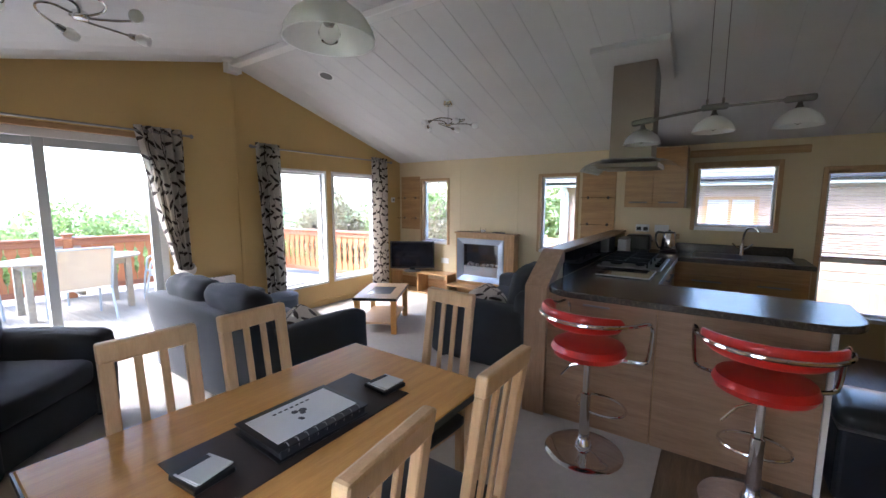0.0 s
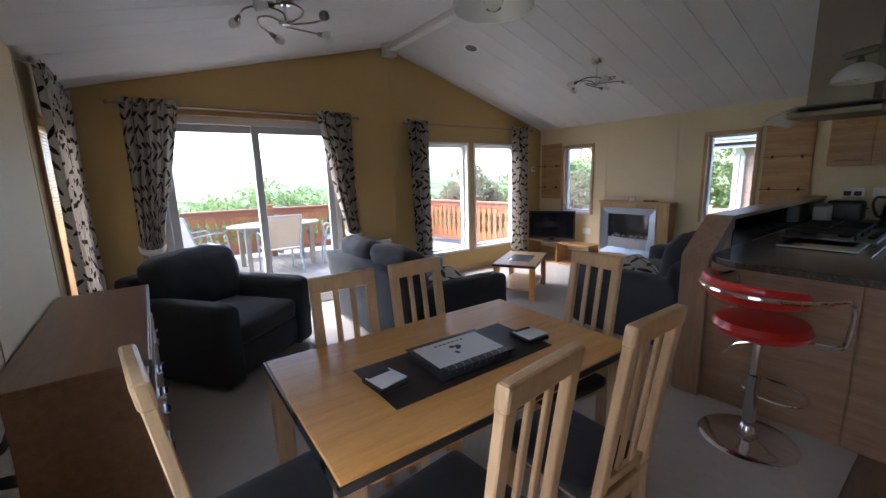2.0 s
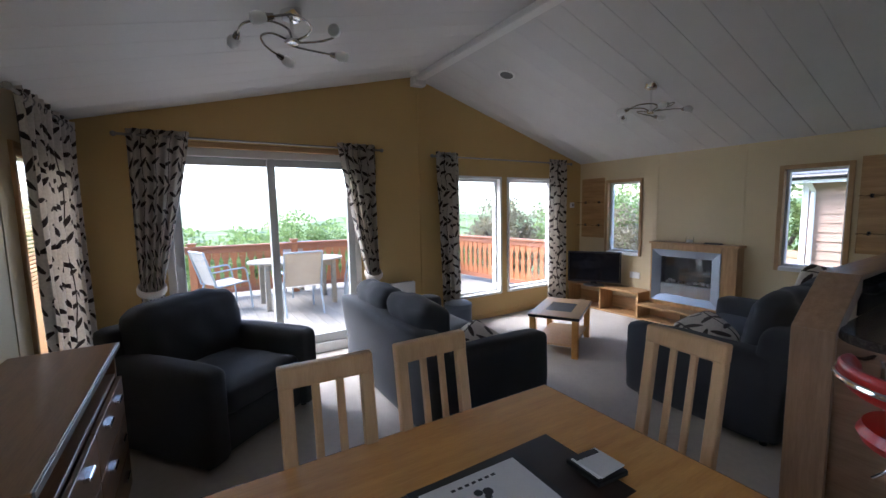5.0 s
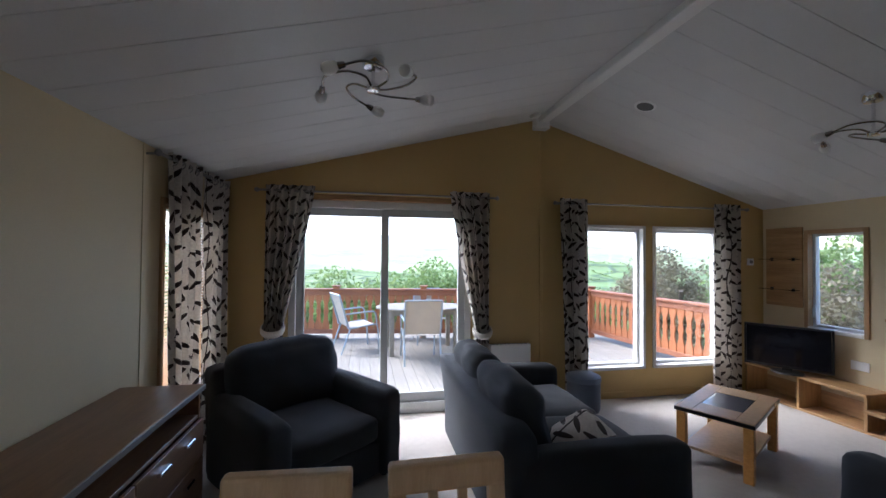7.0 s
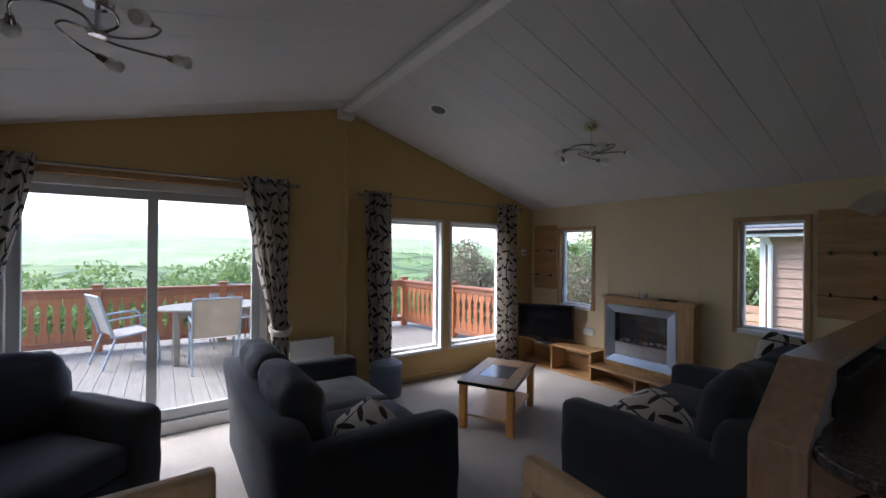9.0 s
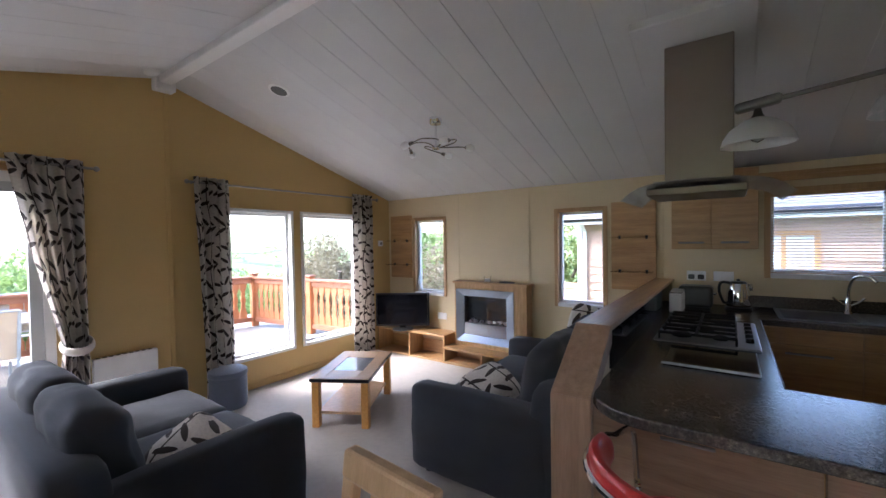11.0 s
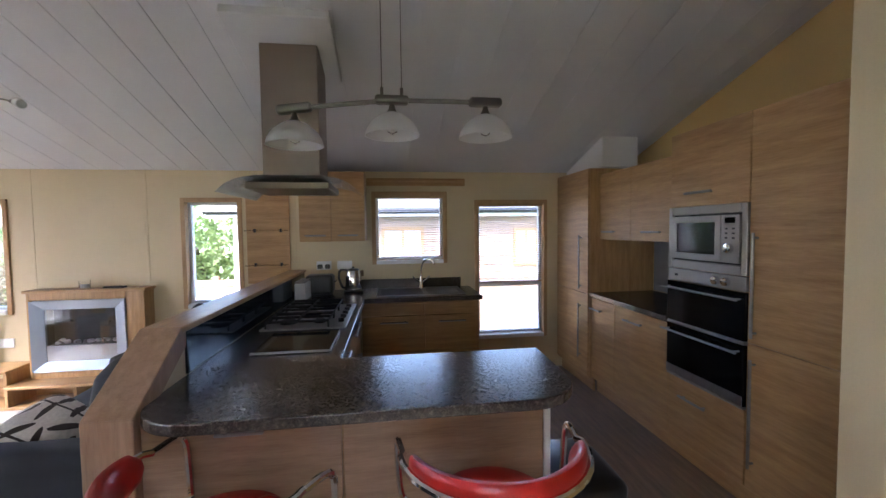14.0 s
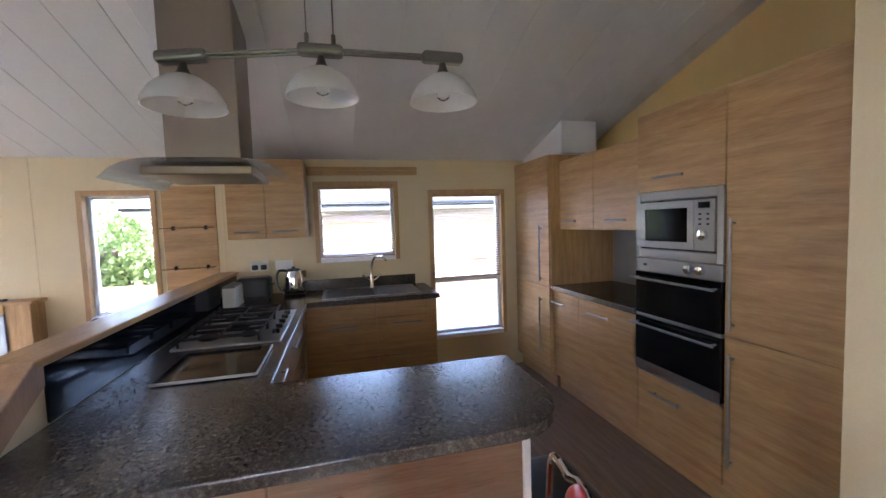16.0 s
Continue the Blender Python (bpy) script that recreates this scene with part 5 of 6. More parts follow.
blind("tan venetian blind with open slats in the sink window", 1.14, 1.83, 1.845, 1.195, YN + 0.022, 1)
blind("tan venetian blind with open slats in the tall kitchen window", 2.19, 2.905, 1.76, 0.94, YN + 0.022, 1)
blind("tan venetian blind with open slats behind the armchair", -2.935, -2.095, 1.835, 0.53, YS - 0.022, -1, tilt=-20)
tagged(finish("window_pelmet", join(B(1.06, 2.05, 5.715, 5.748, 1.935, 2.01, 0.004), B(1.06, 2.05, 5.70, 5.716, 1.975, 2.0, 0.003)), M_OAK_X), "oak pelmet board above the kitchen window", "pelmet")


# ---------- bar stools and bin ----------
def stool(at, turn, label):
    """Local: the sitter faces -y, the low back wraps round +y."""
    s = thing("bar_stool", label, "bar stool", at, turn, "red bar stools")
    part("base_disc", lathe([(0.001, 0.03), (0.03, 0.03), (0.06, 0.018), (0.14, 0.008), (0.215, 0.004), (0.22, 0.0), (0.001, 0.0)], 40), M_CHROME, s, "", True)
    part("collar", lathe([(0.05, 0.015), (0.048, 0.04), (0.034, 0.075), (0.03, 0.08)], 20), M_CHROME, s, "", True)
    part("column", lathe([(0.03, 0.03), (0.03, 0.36), (0.02, 0.365), (0.02, 0.58)], 20), M_CHROME, s, "", True)
    part("foot_ring", tube([(0.15 * math.sin(q), -0.13 + 0.12 * math.cos(q), 0.25) for q in [2 * math.pi * i / 24 for i in range(24)]], 0.008, 8, True), M_CHROME, s, "", True)
    part("lift_lever", tube([(0, 0, 0.54), (0.09, 0.03, 0.5), (0.15, 0.05, 0.42)], 0.006, 8), M_CHROME, s, "", True)
    part("seat_plate", B(-0.1, 0.1, -0.1, 0.1, 0.572, 0.588, 0.004), M_BLACK, s)
    part("seat", lathe([(0.001, 0.585), (0.15, 0.585), (0.19, 0.598), (0.205, 0.628), (0.19, 0.661), (0.14, 0.675), (0.001, 0.671)], 40), M_RED, s, "red padded seat", True)
    bm = bmesh.new()
    rows, nq, ns = [], 26, 14
    for j in range(ns):
        w = 2 * math.pi * j / ns
        row = []
        for i in range(nq + 1):
            q = radians(-78 + 156 * i / nq)
            edge = abs(i - nq / 2) / (nq / 2)
            e = 1 - 0.3 * edge ** 3 - (0.35 if edge > 0.99 else 0)
            z = 0.056 * e * math.sin(w)
            r = 0.25 + 0.028 * e * math.cos(w) + 0.3 * z
            row.append(bm.verts.new((r * math.sin(q), r * math.cos(q) - 0.02, 0.828 + z)))
        rows.append(row)
    for j in range(ns):
        a_, b_ = rows[j], rows[(j + 1) % ns]
        for i in range(nq):
            bm.faces.new((a_[i], a_[i + 1], b_[i + 1], b_[i]))
    bm.faces.new([r[0] for r in rows])
    bm.faces.new([r[-1] for r in rows])
    bmesh.ops.recalc_face_normals(bm, faces=bm.faces[:])
    part("backrest", bm, M_RED, s, "red padded wrap-round backrest", True)
    arc_p = [(0.284 * math.sin(radians(q)), 0.288 * math.cos(radians(q)) - 0.02, 0.833) for q in range(-85, 86, 10)]
    lo = lambda k: [(k * 0.275, -0.02, 0.828), (k * 0.288, -0.10, 0.83), (k * 0.29, -0.135, 0.805), (k * 0.287, -0.142, 0.72), (k * 0.28, -0.14, 0.64), (k * 0.262, -0.13, 0.607), (k * 0.2, -0.10, 0.598), (k * 0.08, -0.05, 0.588)]
    part("arm_rail", tube(smooth_path(list(reversed(lo(-1))), 5) + arc_p + smooth_path(lo(1), 5), 0.011, 8), M_CHROME, s, "chrome tubular arm rail", True)


stool((0.79, 2.80, 0), 152, "red leatherette bar stool on a chrome pedestal by the end post")
stool((1.58, 2.82, -0.008), 180, "red leatherette bar stool on a chrome pedestal over the vinyl floor")
bn = thing("waste_bin", "tall dark blue-black plastic waste bin beside the bar", "bin", (2.06, 3.30, -0.008))
part("body", B(-0.15, 0.15, -0.19, 0.19, 0, 0.38, 0.03, 3), plain("dark_blue_plastic", (0.012, 0.016, 0.028), 0.35), bn)
part("lid", soft_box(-0.16, 0.16, -0.2, 0.2, 0.375, 0.475, 0.045, 0.02, 0, 12), M_BLACK, bn, "rounded glossy black lid")
part("lid_band", B(-0.156, 0.156, -0.196, 0.196, 0.37, 0.385, 0.006), M_STEEL, bn)

# ---------- folders and coasters on the dining table ----------
M_PAPER = plain("white_paper", (0.75, 0.75, 0.74), 0.6, var=0.04)
M_INK = plain("dark_ink", (0.03, 0.03, 0.035), 0.6)
fo = thing("folder", "black ring folder with white printed cover on the runner", "folder", (0.29, 1.265, 0.744), -2)
part("back_cover", B(-0.12, 0.12, -0.165, 0.165, 0, 0.005, 0.001), M_BLACK, fo)
part("page_block", B(-0.112, 0.115, -0.155, 0.155, 0.005, 0.03, 0.002), M_INK, fo)
part("front_cover", B(-0.12, 0.12, -0.165, 0.165, 0.03, 0.035, 0.001), M_BLACK, fo)
part("cover_sheet", B(-0.095, 0.085, -0.145, 0.145, 0.035, 0.036, 0), M_PAPER, fo, "white cover sheet")
random.seed(8)
for k in range(6):
    part("print_mark", moved(lathe([(0.001, 0.0), (random.uniform(0.006, 0.014), 0.0), (0.001, 0.0006)], 8), pose(-0.005 + random.uniform(-0.03, 0.03), random.uniform(-0.03, 0.03), 0.0362)), M_INK, fo)
part("print_line", join(*[B(-0.07, -0.062, -0.07 + 0.02 * i, -0.058 + 0.02 * i, 0.036, 0.0365, 0) for i in range(7)]), M_INK, fo)
for k in range(9):
    part("ring", tube([(0.105 + 0.012 * math.cos(q), -0.13 + 0.0325 * k, 0.028 + 0.014 * math.sin(q)) for q in [2 * math.pi * i / 10 for i in range(10)]], 0.0014, 5, True), M_STEEL, fo)


def coaster(at, turn):
    c = thing("coaster_stack", "stack of white printed coasters on a black holder", "coasters", at, turn, "coasters")
    part("holder", B(-0.053, 0.066, -0.054, 0.056, 0, 0.016, 0.003), M_BLACK, c)
    for i in range(3):
        part("coaster", moved(B(-0.048, 0.048, -0.048, 0.048, 0, 0.004, 0.001), pose(0.004 * i, 0.003 * i, 0.009 + 0.0045 * i, 0, 0, 3 * i)), M_PAPER, c)
    part("print_band", B(-0.04, -0.02, -0.045, 0.04, 0.0228, 0.0232, 0), M_INK, c)


coaster((0.275, 0.955, 0.744), 5)
coaster((0.32, 1.605, 0.744), -6)

# ---------- the deck ----------
DZ = -0.04
deck = tagged(new("deck"), "weathered grey timber deck boards outside the gable", "deck", "", "structure")
part("joists", B(-7.6, XW2 - T - 0.02, -2.5, 6.2, DZ - 0.16, DZ - 0.03, 0), M_DECK, deck)
m_b = None
for i in range(60):
    y = -2.5 + 0.145 * i
    if m_b is None:
        ob = part("deck_board", B(-7.6, XW2 - T - 0.01, 0, 0.1425, -0.028, 0, 0.003), M_DECK, deck)
        m_b = ob.data
    else:
        ob = new("deck_board", m_b)
        ob.parent = deck
    ob.matrix_basis = pose(0, y, DZ)


def balustrade(p, q, posts, label):
    """Sawn fretwork boards between rails, with posts at the given fractions."""
    p, q = Vector(p), Vector(q)
    ln = (q - p).length
    fnc = thing("balustrade", label, "balustrade", p, math.degrees(math.atan2(q.y - p.y, q.x - p.x)), "deck balustrades")
    part("hand_rail", B(0, ln, -0.065, 0.065, 0.885, 0.925, 0.01, 2), M_STAINX, fnc)
    part("top_rail", B(0, ln, -0.03, 0.03, 0.80, 0.884, 0.004), M_STAINX, fnc)
    part("bottom_rail", B(0, ln, -0.03, 0.03, 0.09, 0.17, 0.004), M_STAINX, fnc)
    half = [(0.062, 0.12), (0.062, 0.28), (0.05, 0.30), (0.036, 0.36), (0.03, 0.44), (0.044, 0.48), (0.044, 0.52), (0.03, 0.56), (0.032, 0.64), (0.05, 0.70), (0.062, 0.72), (0.062, 0.85)]
    outl = half + [(-x, z) for x, z in reversed(half)]
    me, n = None, int(ln / 0.134)
    for i in range(n):
        x = (i + 0.5) * ln / n
        if any(abs(x - k * ln) < 0.08 for k in posts):
            continue
        if me is None:
            ob = part("baluster", prism(outl, -0.011, 0.011, "xz"), M_STAIN, fnc)
            me = ob.data
        else:
            ob = new("baluster", me)
            ob.parent = fnc
        ob.matrix_basis = pose(x, 0.0, 0.0)
    for k in posts:
        po = part("post", B(k * ln - 0.055, k * ln + 0.055, -0.055, 0.055, 0, 0.96, 0.006), M_STAIN, fnc)
        part("post_cap", B(k * ln - 0.075, k * ln + 0.075, -0.075, 0.075, 0.96, 0.985, 0.008), M_STAINX, po)


balustrade((-7.3, -2.0, DZ), (-6.35, 5.5, DZ), (0.0, 0.17, 0.355, 0.57, 0.79, 1.0), "orange-stained fretwork balustrade along the deck edge")
balustrade((-6.35, 5.5, DZ), (-3.3, 5.85, DZ), (0.48, 1.0), "orange-stained fretwork balustrade at the side of the deck")

M_MESH = plain("taupe_sling_mesh", (0.36, 0.33, 0.29), 0.8, fine=500, bstr=0.4)
M_ALU = plain("grey_blue_aluminium", (0.30, 0.36, 0.42), 0.35, 0.6)


def deck_chair(at, turn, tall=0.92):
    c = thing("garden_chair", "metal garden chair with taupe sling seat on the deck", "chair", at, turn, "chairs round the garden table")
    for s in (-1, 1):
        x = s * 0.26
        part("side_frame", tube(smooth_path([(x, 0.30, 0), (x, 0.27, 0.38), (x, 0.2, 0.43), (x, -0.18, 0.40), (x, -0.24, 0.5), (x, -0.36, tall)]), 0.014, 8), M_ALU, c, "", True)
        part("rear_leg", tube([(x, -0.18, 0.4), (x, -0.32, 0)], 0.014, 8), M_ALU, c, "", True)
        part("armrest", tube(smooth_path([(x, 0.26, 0.42), (x * 1.05, 0.22, 0.62), (x * 1.05, 0.1, 0.645), (x, -0.27, 0.62)]), 0.013, 8), M_ALU, c, "", True)
    part("seat_sling", prism([(0.22, 0.425), (-0.17, 0.395), (-0.17, 0.403), (0.22, 0.435)], -0.25, 0.25, "yz"), M_MESH, c, "taupe mesh seat")
    part("back_sling", prism([(-0.20, 0.42), (-0.36, tall), (-0.352, tall), (-0.192, 0.42)], -0.25, 0.25, "yz"), M_MESH, c, "taupe mesh back")
    part("back_bar", tube([(-0.26, -0.36, tall), (0.26, -0.36, tall)], 0.014, 8), M_ALU, c, "", True)


for x, y, r in ((-5.15, 2.0, 90), (-6.0, 1.05, 20), (-6.45, 2.35, -90), (-5.45, 3.1, 165)):
    deck_chair((x, y, DZ), r)
gt = thing("garden_table", "oval grey wooden garden table on the deck", "garden table", (-5.75, 2.1, DZ), 0)
part("tabletop", moved(prism(arc(0, 0, 0.55, 0, 355, 35), 0.70, 0.73, "xy", 0.006, 1), Matrix.Diagonal((0.9, 1.35, 1, 1))), M_DECK, gt)
for x in (-0.3, 0.3):
    for y in (-0.5, 0.5):
        part("leg", B(x - 0.035, x + 0.035, y - 0.035, y + 0.035, 0, 0.7, 0.005), M_DECK, gt)
part("stretcher", join(B(-0.3, 0.3, -0.03, 0.03, 0.25, 0.3, 0.004)), M_DECK, gt)
part("apron", join(B(-0.3, 0.3, -0.52, -0.49, 0.62, 0.7, 0.003), B(-0.3, 0.3, 0.49, 0.52, 0.62, 0.7, 0.003), B(-0.32, -0.29, -0.5, 0.5, 0.62, 0.7, 0.003), B(0.29, 0.32, -0.5, 0.5, 0.62, 0.7, 0.003)), M_DECK, gt)

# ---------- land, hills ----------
M_FIELD = fields("haze_paled_patchwork_fields")


GX = [-4000, -2500, -1500, -900, -550, -330, -240, -170, -120, -85, -60, -40, -25, -14, -8, -4, 0, 4, 8, 14, 30, 80, 300, 1200, 4000]
GY = [-4000, -1800, -900, -500, -300, -200, -130, -80, -40, -20, -8, 0, 6, 10, 14, 20, 40, 80, 130, 200, 300, 500, 900, 1800, 4000]


def ground_z(x, y):
    """The lie of the land: it falls away west of the deck and rises to far hills."""
    d, z = math.hypot(x, y), -0.62
    if x < -8:
        z -= min(26, 0.15 * (-x - 8))
        if d > 120:
            k = min(1, (d - 120) / 500)
            z += k * (22 * (0.5 + noise.noise(Vector((x * 0.0021, y * 0.0028, 3)))) + 6 * noise.noise(Vector((x * 0.008, y * 0.008, 8)))) + 0.012 * max(0, d - 300)
    return z


def grid_z(x, y):
    i = max(k for k in range(len(GX) - 1) if GX[k] <= x)
    j = max(k for k in range(len(GY) - 1) if GY[k] <= y)
    u, v = (x - GX[i]) / (GX[i + 1] - GX[i]), (y - GY[j]) / (GY[j + 1] - GY[j])
    q = [ground_z(GX[i + a_], GY[j + b_]) for b_ in (0, 1) for a_ in (0, 1)]
    return (q[0] * (1 - u) + q[1] * u) * (1 - v) + (q[2] * (1 - u) + q[3] * u) * v


def land():
    bm = bmesh.new()
    rows = [[bm.verts.new((x, y, ground_z(x, y))) for x in GX] for y in GY]
    for a_, b_ in zip(rows, rows[1:]):
        for i in range(len(GX) - 1):
            bm.faces.new((a_[i], a_[i + 1], b_[i + 1], b_[i]))
    bmesh.ops.recalc_face_normals(bm, faces=bm.faces[:])
    return bm


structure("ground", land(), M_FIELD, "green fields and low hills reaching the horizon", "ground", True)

# ---------- trees and hedges ----------
M_LEAF_A = leafy("spring_leaves", (0.11, 0.175, 0.05), (0.26, 0.35, 0.12))
M_LEAF_B = leafy("hawthorn_leaves", (0.16, 0.135, 0.088), (0.29, 0.26, 0.16))
M_BARK = plain("bark", (0.09, 0.07, 0.05), 0.9, var=0.3, fine=40, bstr=0.6)


def crown(seed, r, h, n, leaf, z0):
    """Many small leaves gathered on uneven clumps."""
    rng = np.random.default_rng(seed)
    cl = rng.normal(size=(26, 3))
    cl /= np.linalg.norm(cl, axis=1)[:, None]
    cl = cl * rng.uniform(0.45, 1.0, (26, 1)) * np.array([r, r, h / 2]) + np.array([0, 0, z0 + h / 2])
    cr = rng.uniform(0.18, 0.42, 26) * r
    k = rng.integers(0, 26, n)
    d = rng.normal(size=(n, 3))
    d /= np.linalg.norm(d, axis=1)[:, None]
    c = cl[k] + d * cr[k][:, None] * rng.uniform(0.55, 1.05, (n, 1))
    u = rng.normal(size=(n, 3))
    u /= np.linalg.norm(u, axis=1)[:, None]
    w = np.cross(u, rng.normal(size=(n, 3)))
    w /= np.linalg.norm(w, axis=1)[:, None]
    s = leaf * rng.uniform(0.6, 1.4, (n, 1))
    v = np.stack([c - u * s, c + w * s * 0.5, c + u * s, c - w * s * 0.5], 1).reshape(-1, 3)
    me = bpy.data.meshes.new("crown")
    me.from_pydata(v.tolist(), [], np.arange(4 * n).reshape(-1, 4).tolist())
    return me


def tree(label, seed, r, h, trunk, mat, n=5000, leaf=0.06):
    t = thing("tree", label, "tree", (0, 0, 0), 0, "trees below the deck")
    rng = random.Random(seed)
    limbs = [tube([(0, 0, -1.0), (0.05, 0, trunk * 0.5), (0.02, 0.04, trunk + h * 0.3)], 0.09 * r / 1.5, 8)]
    for k in range(6):
        a0 = k * 1.05 + rng.random()
        limbs.append(tube([(0, 0, trunk + 0.1 * k), (0.4 * r * math.cos(a0), 0.4 * r * math.sin(a0), trunk + h * 0.3), (0.75 * r * math.cos(a0), 0.75 * r * math.sin(a0), trunk + h * 0.6)], 0.03 * r, 6))
    part("trunk", join(*limbs), M_BARK, t)
    me = crown(seed, r, h, n, leaf, trunk)
    me.materials.append(mat)
    ob = new("crown", me)
    ob.parent = t
    return t


TA = tree("leafy green spring tree beyond the deck", 3, 1.7, 2.6, 0.6, M_LEAF_A, 9000, 0.055)
TB = tree("brownish budding hawthorn beside the deck", 7, 1.5, 2.4, 0.4, M_LEAF_B, 9000, 0.045)
TA.matrix_world = pose(-10.6, 3.6, -1.95, 0, 0, 0)
TB.matrix_world = pose(-7.2, 8.2, -1.0, 0, 0, 0)
for x, y, z, r in ((-9.6, 0.9, -2.2, 40), (-10.2, -1.6, -2.15, 100), (-10.6, 2.3, -2.1, 200), (-11.2, 6.2, -2.3, 160), (-13.5, 5.0, -3.2, 250), (-13.5, -3.5, -3.3, 310), (-14.0, 1.2, -3.6, 20), (-13.0, 9.0, -2.8, 80), (-5.6, 9.6, -1.1, 10), (-4.1, 10.6, -1.0, 140), (-2.9, 12.0, -1.0, 60)):
    copy_thing(TA, pose(x, y, z, 0, 0, r))
for x, y, z, r in ((-8.6, 9.4, -1.2, 70), (-4.6, 8.3, -1.3, 190)):
    copy_thing(TB, pose(x, y, z, 0, 0, r))


def far_wood():
    rng = np.random.default_rng(21)
    vs, spots = [], []
    for _ in range(1500):
        x = -rng.uniform(40, 700)
        y = rng.uniform(-1.0, 1.0) * (30 - x * 0.8)
        if noise.noise(Vector((x * 0.012, y * 0.012, 1))) > 0.12:
            spots.append((x, y, 1.3))
    for _ in range(95):
        x, y = -rng.uniform(45, 800), rng.uniform(-1.0, 1.0)
        y *= 30 - x * 0.8
        a0 = rng.choice((0.15, 1.72)) + rng.normal() * 0.25
        ln = rng.uniform(50, 240)
        for k in range(int(ln / 2.6)):
            p = (x + 2.6 * k * math.sin(a0), y + 2.6 * k * math.cos(a0))
            if p[0] < -35:
                spots.append((*p, 0.75))
    for _ in range(240):
        spots.append((-rng.uniform(16, 42), rng.uniform(-45, 45), 0.7))
    for x, y, big in spots:
        zb = grid_z(x, y) - 0.3
        s = rng.uniform(0.9, 2.4) * big
        near = x > -43
        for _k in range(190 if near else 14):
            c = np.array([x, y, zb + s]) + rng.normal(size=3) * s * 0.45
            if near:
                d = rng.normal(size=3)
                c = np.array([x, y, zb + 0.75 * s]) + d / np.linalg.norm(d) * s * rng.uniform(0.55, 0.95) * np.array([1, 1, 0.8])
            u, w = rng.normal(size=3), rng.normal(size=3)
            u /= np.linalg.norm(u)
            w = np.cross(u, w)
            w /= np.linalg.norm(w)
            q = s * (0.07 if near else 0.28)
            vs += [c - u * q, c + w * q, c + u * q, c - w * q]
    me = bpy.data.meshes.new("far_woods")
    me.from_pydata([tuple(v) for v in vs], [], [(i, i + 1, i + 2, i + 3) for i in range(0, len(vs), 4)])
    me.materials.append(M_LEAF_A)
    return tagged(new("far_woods", me), "hedges and woods across the valley", "woods", "", "stuff")


far_wood()


def ridge(name, x0, high, slope, seed, col):
    """A long rounded hill across the valley."""
    bm = bmesh.new()
    rows = []
    ys = [-x0 * 2.2 * (-1 + i / 60) for i in range(121)]
    for dx, k in ((slope, 0.0), (slope * 0.55, 0.45), (slope * 0.2, 0.85), (0, 1.0), (-slope, 0.6)):
        rows.append([bm.verts.new((x0 + dx, y, -24 + k * (24 + high * (0.72 + 0.5 * noise.noise(Vector((y / high / 9, seed, k * 0.3))))) + 0.05 * high * noise.noise(Vector((y / 60, seed + 4, k * 5))))) for y in ys])
    for a_, b_ in zip(rows, rows[1:]):
        for i in range(120):
            bm.faces.new((a_[i], a_[i + 1], b_[i + 1], b_[i]))
    bmesh.ops.recalc_face_normals(bm, faces=bm.faces[:])
    # Distance haze is painted in: col is paler on the farther ridge.
    m = plain(name + "_hazed_pasture", col, 0.95, var=0.3, scale=0.011, fine=0.05, bstr=0.0)
    structure(name, bm, m, "distant hills beyond the valley, haze painted into their pale colour", "hills", True)


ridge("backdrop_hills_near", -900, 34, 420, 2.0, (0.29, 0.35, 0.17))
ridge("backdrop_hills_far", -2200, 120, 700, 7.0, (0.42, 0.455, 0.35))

# ---------- the neighbouring lodge ----------
M_CLAD = wood("tan_timber_cladding", (0.31, 0.205, 0.145), (0.42, 0.29, 0.215), "x", 0.7, vary=0.05)
M_ORANGE = wood("golden_oak_frame", (0.32, 0.16, 0.06), (0.45, 0.25, 0.1), "z", 0.45)
M_TILE = plain("grey_roof_tile", (0.13, 0.135, 0.14), 0.7, var=0.2, fine=30, bstr=0.4)
HY = 9.5
M_SKIRT = wood("faded_timber_skirt", (0.22, 0.14, 0.09), (0.32, 0.21, 0.14), "z", 0.8)
hs = thing("lodge", "neighbouring timber-clad lodge with grey tiled roof and oak windows", "lodge", (0, 0, 0))
wl = part("wall", B(-1.50, 12, HY + 0.03, HY + 5, 0.03, 1.82, 0), M_CLAD, hs)
me = None
for i in range(12):
    if me is None:
        ob = part("cladding_board", prism([(HY + 0.028, 0.0), (HY, 0.0), (HY + 0.02, 0.158), (HY + 0.028, 0.158)], -1.52, 12, "yz"), M_CLAD, wl)
        me = ob.data
    else:
        ob = new("cladding_board", me)
        ob.parent = wl
    ob.matrix_basis = pose(0, 0, 0.03 + 0.153 * i)
part("corner_board", B(-1.57, -1.49, HY - 0.02, HY + 0.06, -0.15, 1.82, 0.004), M_WHITE, wl, "white corner board")
part("skirt", B(-1.48, 12, HY - 0.04, HY - 0.01, -0.66, 0.03, 0.0), M_SKIRT, hs, "brown timber skirt")
part("fascia", B(-1.9, 12.2, HY - 0.38, HY - 0.34, 1.75, 1.90, 0.004), M_WHITE, hs)
part("soffit", B(-1.9, 12.2, HY - 0.34, HY + 0.05, 1.80, 1.82, 0), M_WHITE, hs)
part("gutter", tube([(-1.9, HY - 0.42, 1.85), (12.2, HY - 0.42, 1.85)], 0.05, 8), M_BLACK, hs)
part("downpipe", tube([(-1.42, HY - 0.40, 1.82), (-1.42, HY - 0.05, 1.62), (-1.42, HY - 0.05, -0.5)], 0.035, 8), M_WHITE, hs)
rf = part("roof", prism([(HY - 0.40, 1.87), (HY + 2.7, 2.67), (HY + 5.6, 1.87)], -1.95, 12.2, "yz"), M_TILE, hs)
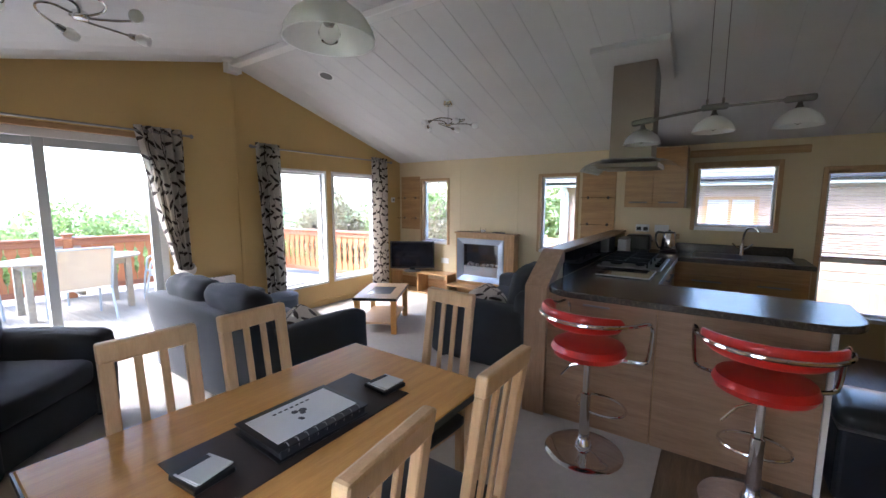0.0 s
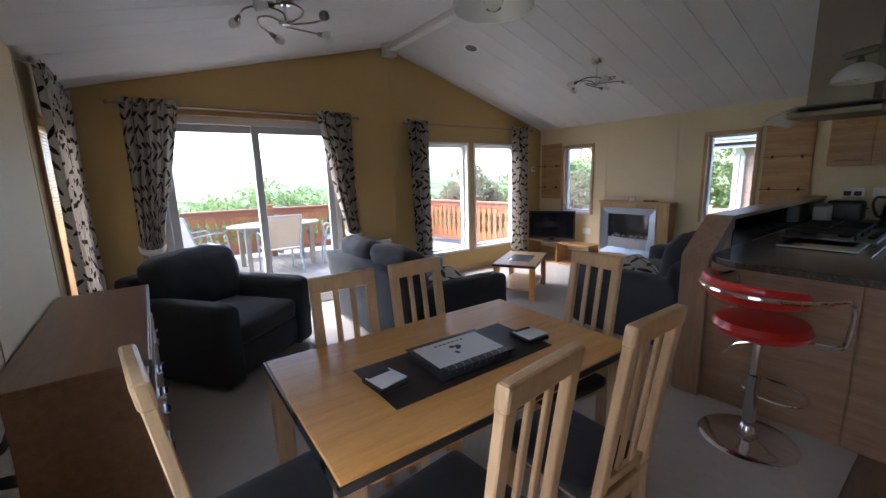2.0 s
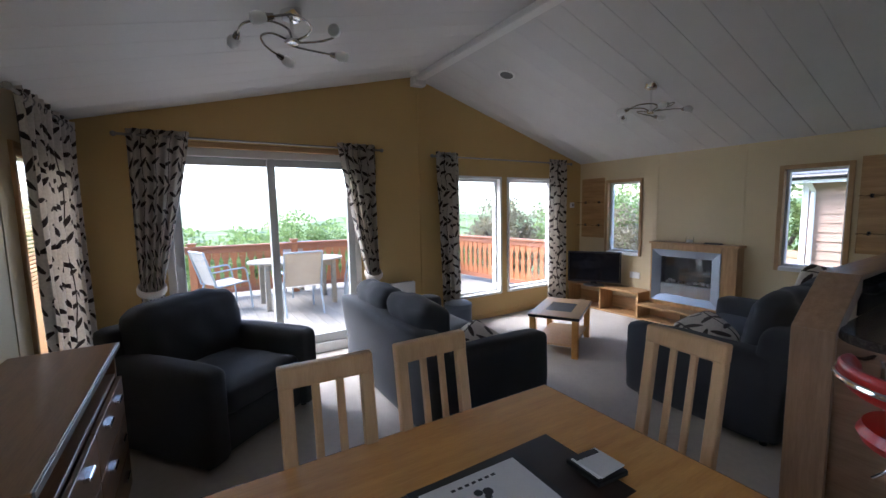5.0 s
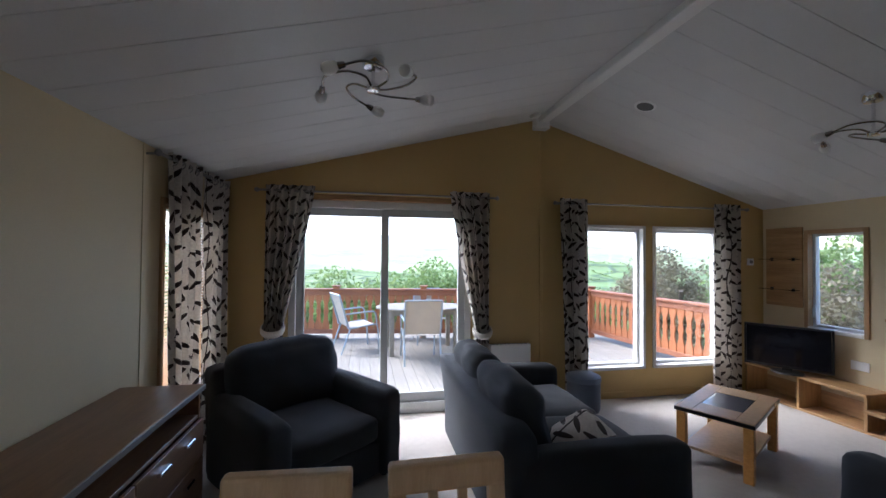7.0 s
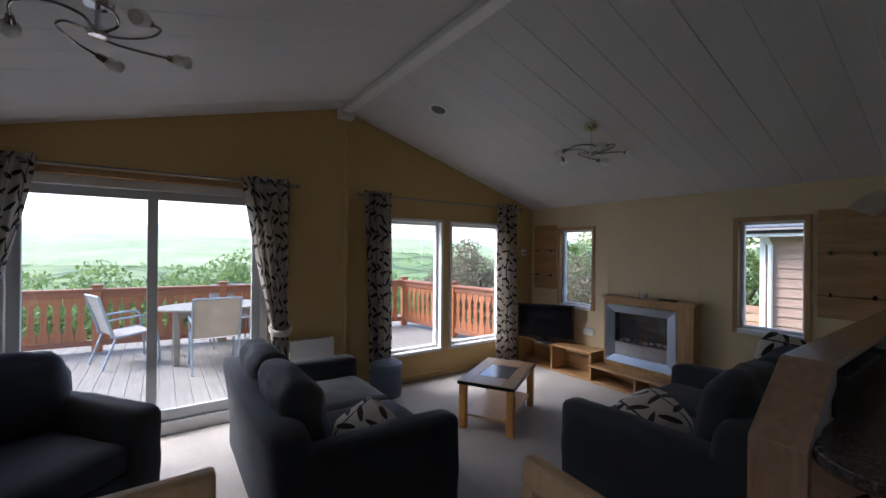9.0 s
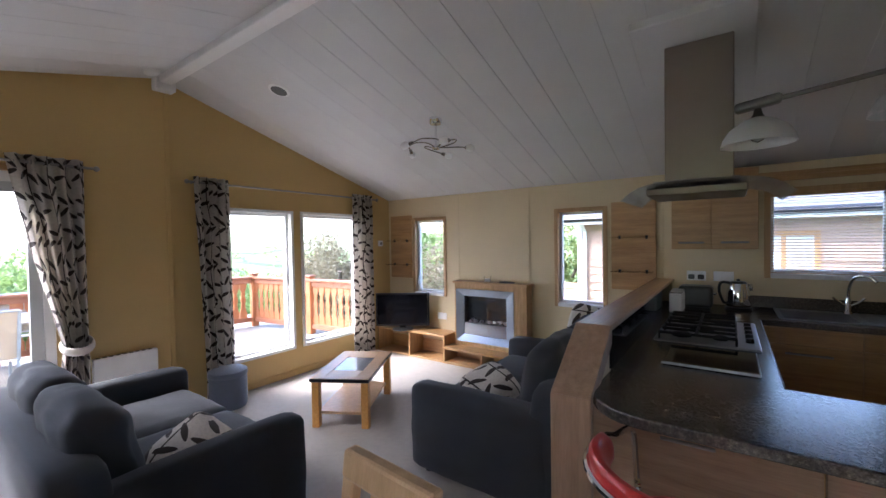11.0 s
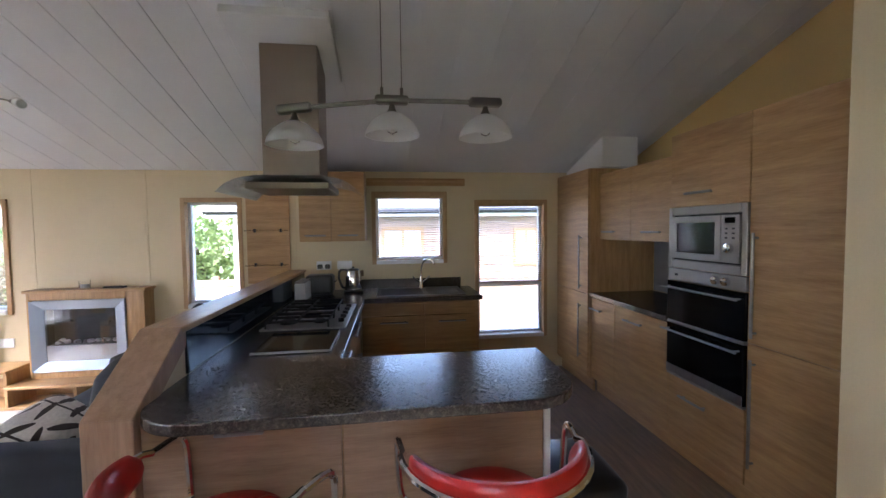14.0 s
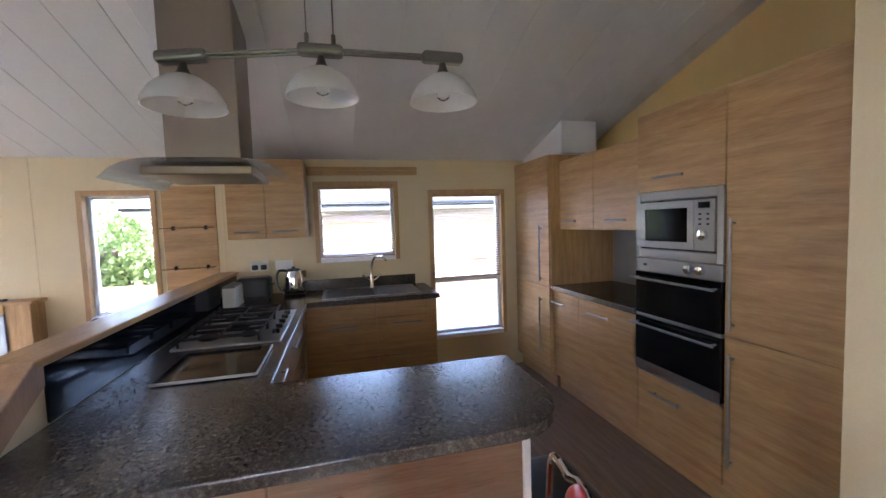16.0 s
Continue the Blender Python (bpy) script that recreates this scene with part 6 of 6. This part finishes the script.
for i in range(9):
    y0_ = HY - 0.42 + 0.33 * i
    z0_ = 1.88 + 0.33 * i * 0.258
    part("tile_course", prism([(y0_, z0_), (y0_ + 0.35, z0_ + 0.088), (y0_ + 0.35, z0_ + 0.1), (y0_, z0_ + 0.028)], -1.97, 12.2, "yz"), M_TILE, rf)
for x0, x1, z0_, z1_ in ((3.76, 4.29, 0.75, 1.52), (1.12, 1.95, 0.78, 1.56), (6.0, 7.0, 0.75, 1.5)):
    w = part("window", join(B(x0, x0 + 0.07, HY - 0.03, HY + 0.02, z0_, z1_), B(x1 - 0.07, x1, HY - 0.03, HY + 0.02, z0_, z1_), B(x0 + 0.07, x1 - 0.07, HY - 0.03, HY + 0.02, z0_, z0_ + 0.07), B(x0 + 0.07, x1 - 0.07, HY - 0.03, HY + 0.02, z1_ - 0.07, z1_), B((x0 + x1) / 2 - 0.03, (x0 + x1) / 2 + 0.03, HY - 0.03, HY + 0.02, z0_ + 0.07, z1_ - 0.07)), M_ORANGE, hs, "golden oak window frame")
    for a_, b_ in ((x0 + 0.07, (x0 + x1) / 2 - 0.03), ((x0 + x1) / 2 + 0.03, x1 - 0.07)):
        part("pane", B(a_, b_, HY - 0.012, HY - 0.004, z0_ + 0.07, z1_ - 0.07, 0), plain("net_curtained_pane", (0.5, 0.5, 0.47), 0.15), w)
lw = structure("lawn", B(-2.5, 14, YN + 0.5, HY + 1, -0.7, -0.52, 0), plain("lawn_grass", (0.07, 0.13, 0.03), 0.95, var=0.35, fine=60, bstr=0.5), "mown grass strip between the lodges", "lawn")

fc = thing("garden_fence", "low pale orange boarded fence beside the neighbouring lodge", "fence", (0, 0, 0))
M_FENCE = wood("faded_orange_fence", (0.42, 0.25, 0.15), (0.58, 0.38, 0.26), "x", 0.75, vary=0.12)
for i in range(4):
    part("post", B(-4.7 + 0.9 * i, -4.61 + 0.9 * i, HY + 0.1, HY + 0.19, -0.62, 0.66, 0.006), M_FENCE, fc)
me = None
for i in range(8):
    if me is None:
        ob = part("fence_board", B(-4.75, -1.58, HY + 0.08, HY + 0.099, 0, 0.125, 0.004), M_FENCE, fc)
        me = ob.data
    else:
        ob = new("fence_board", me)
        ob.parent = fc
    ob.matrix_basis = pose(0, 0, -0.5 + 0.14 * i)
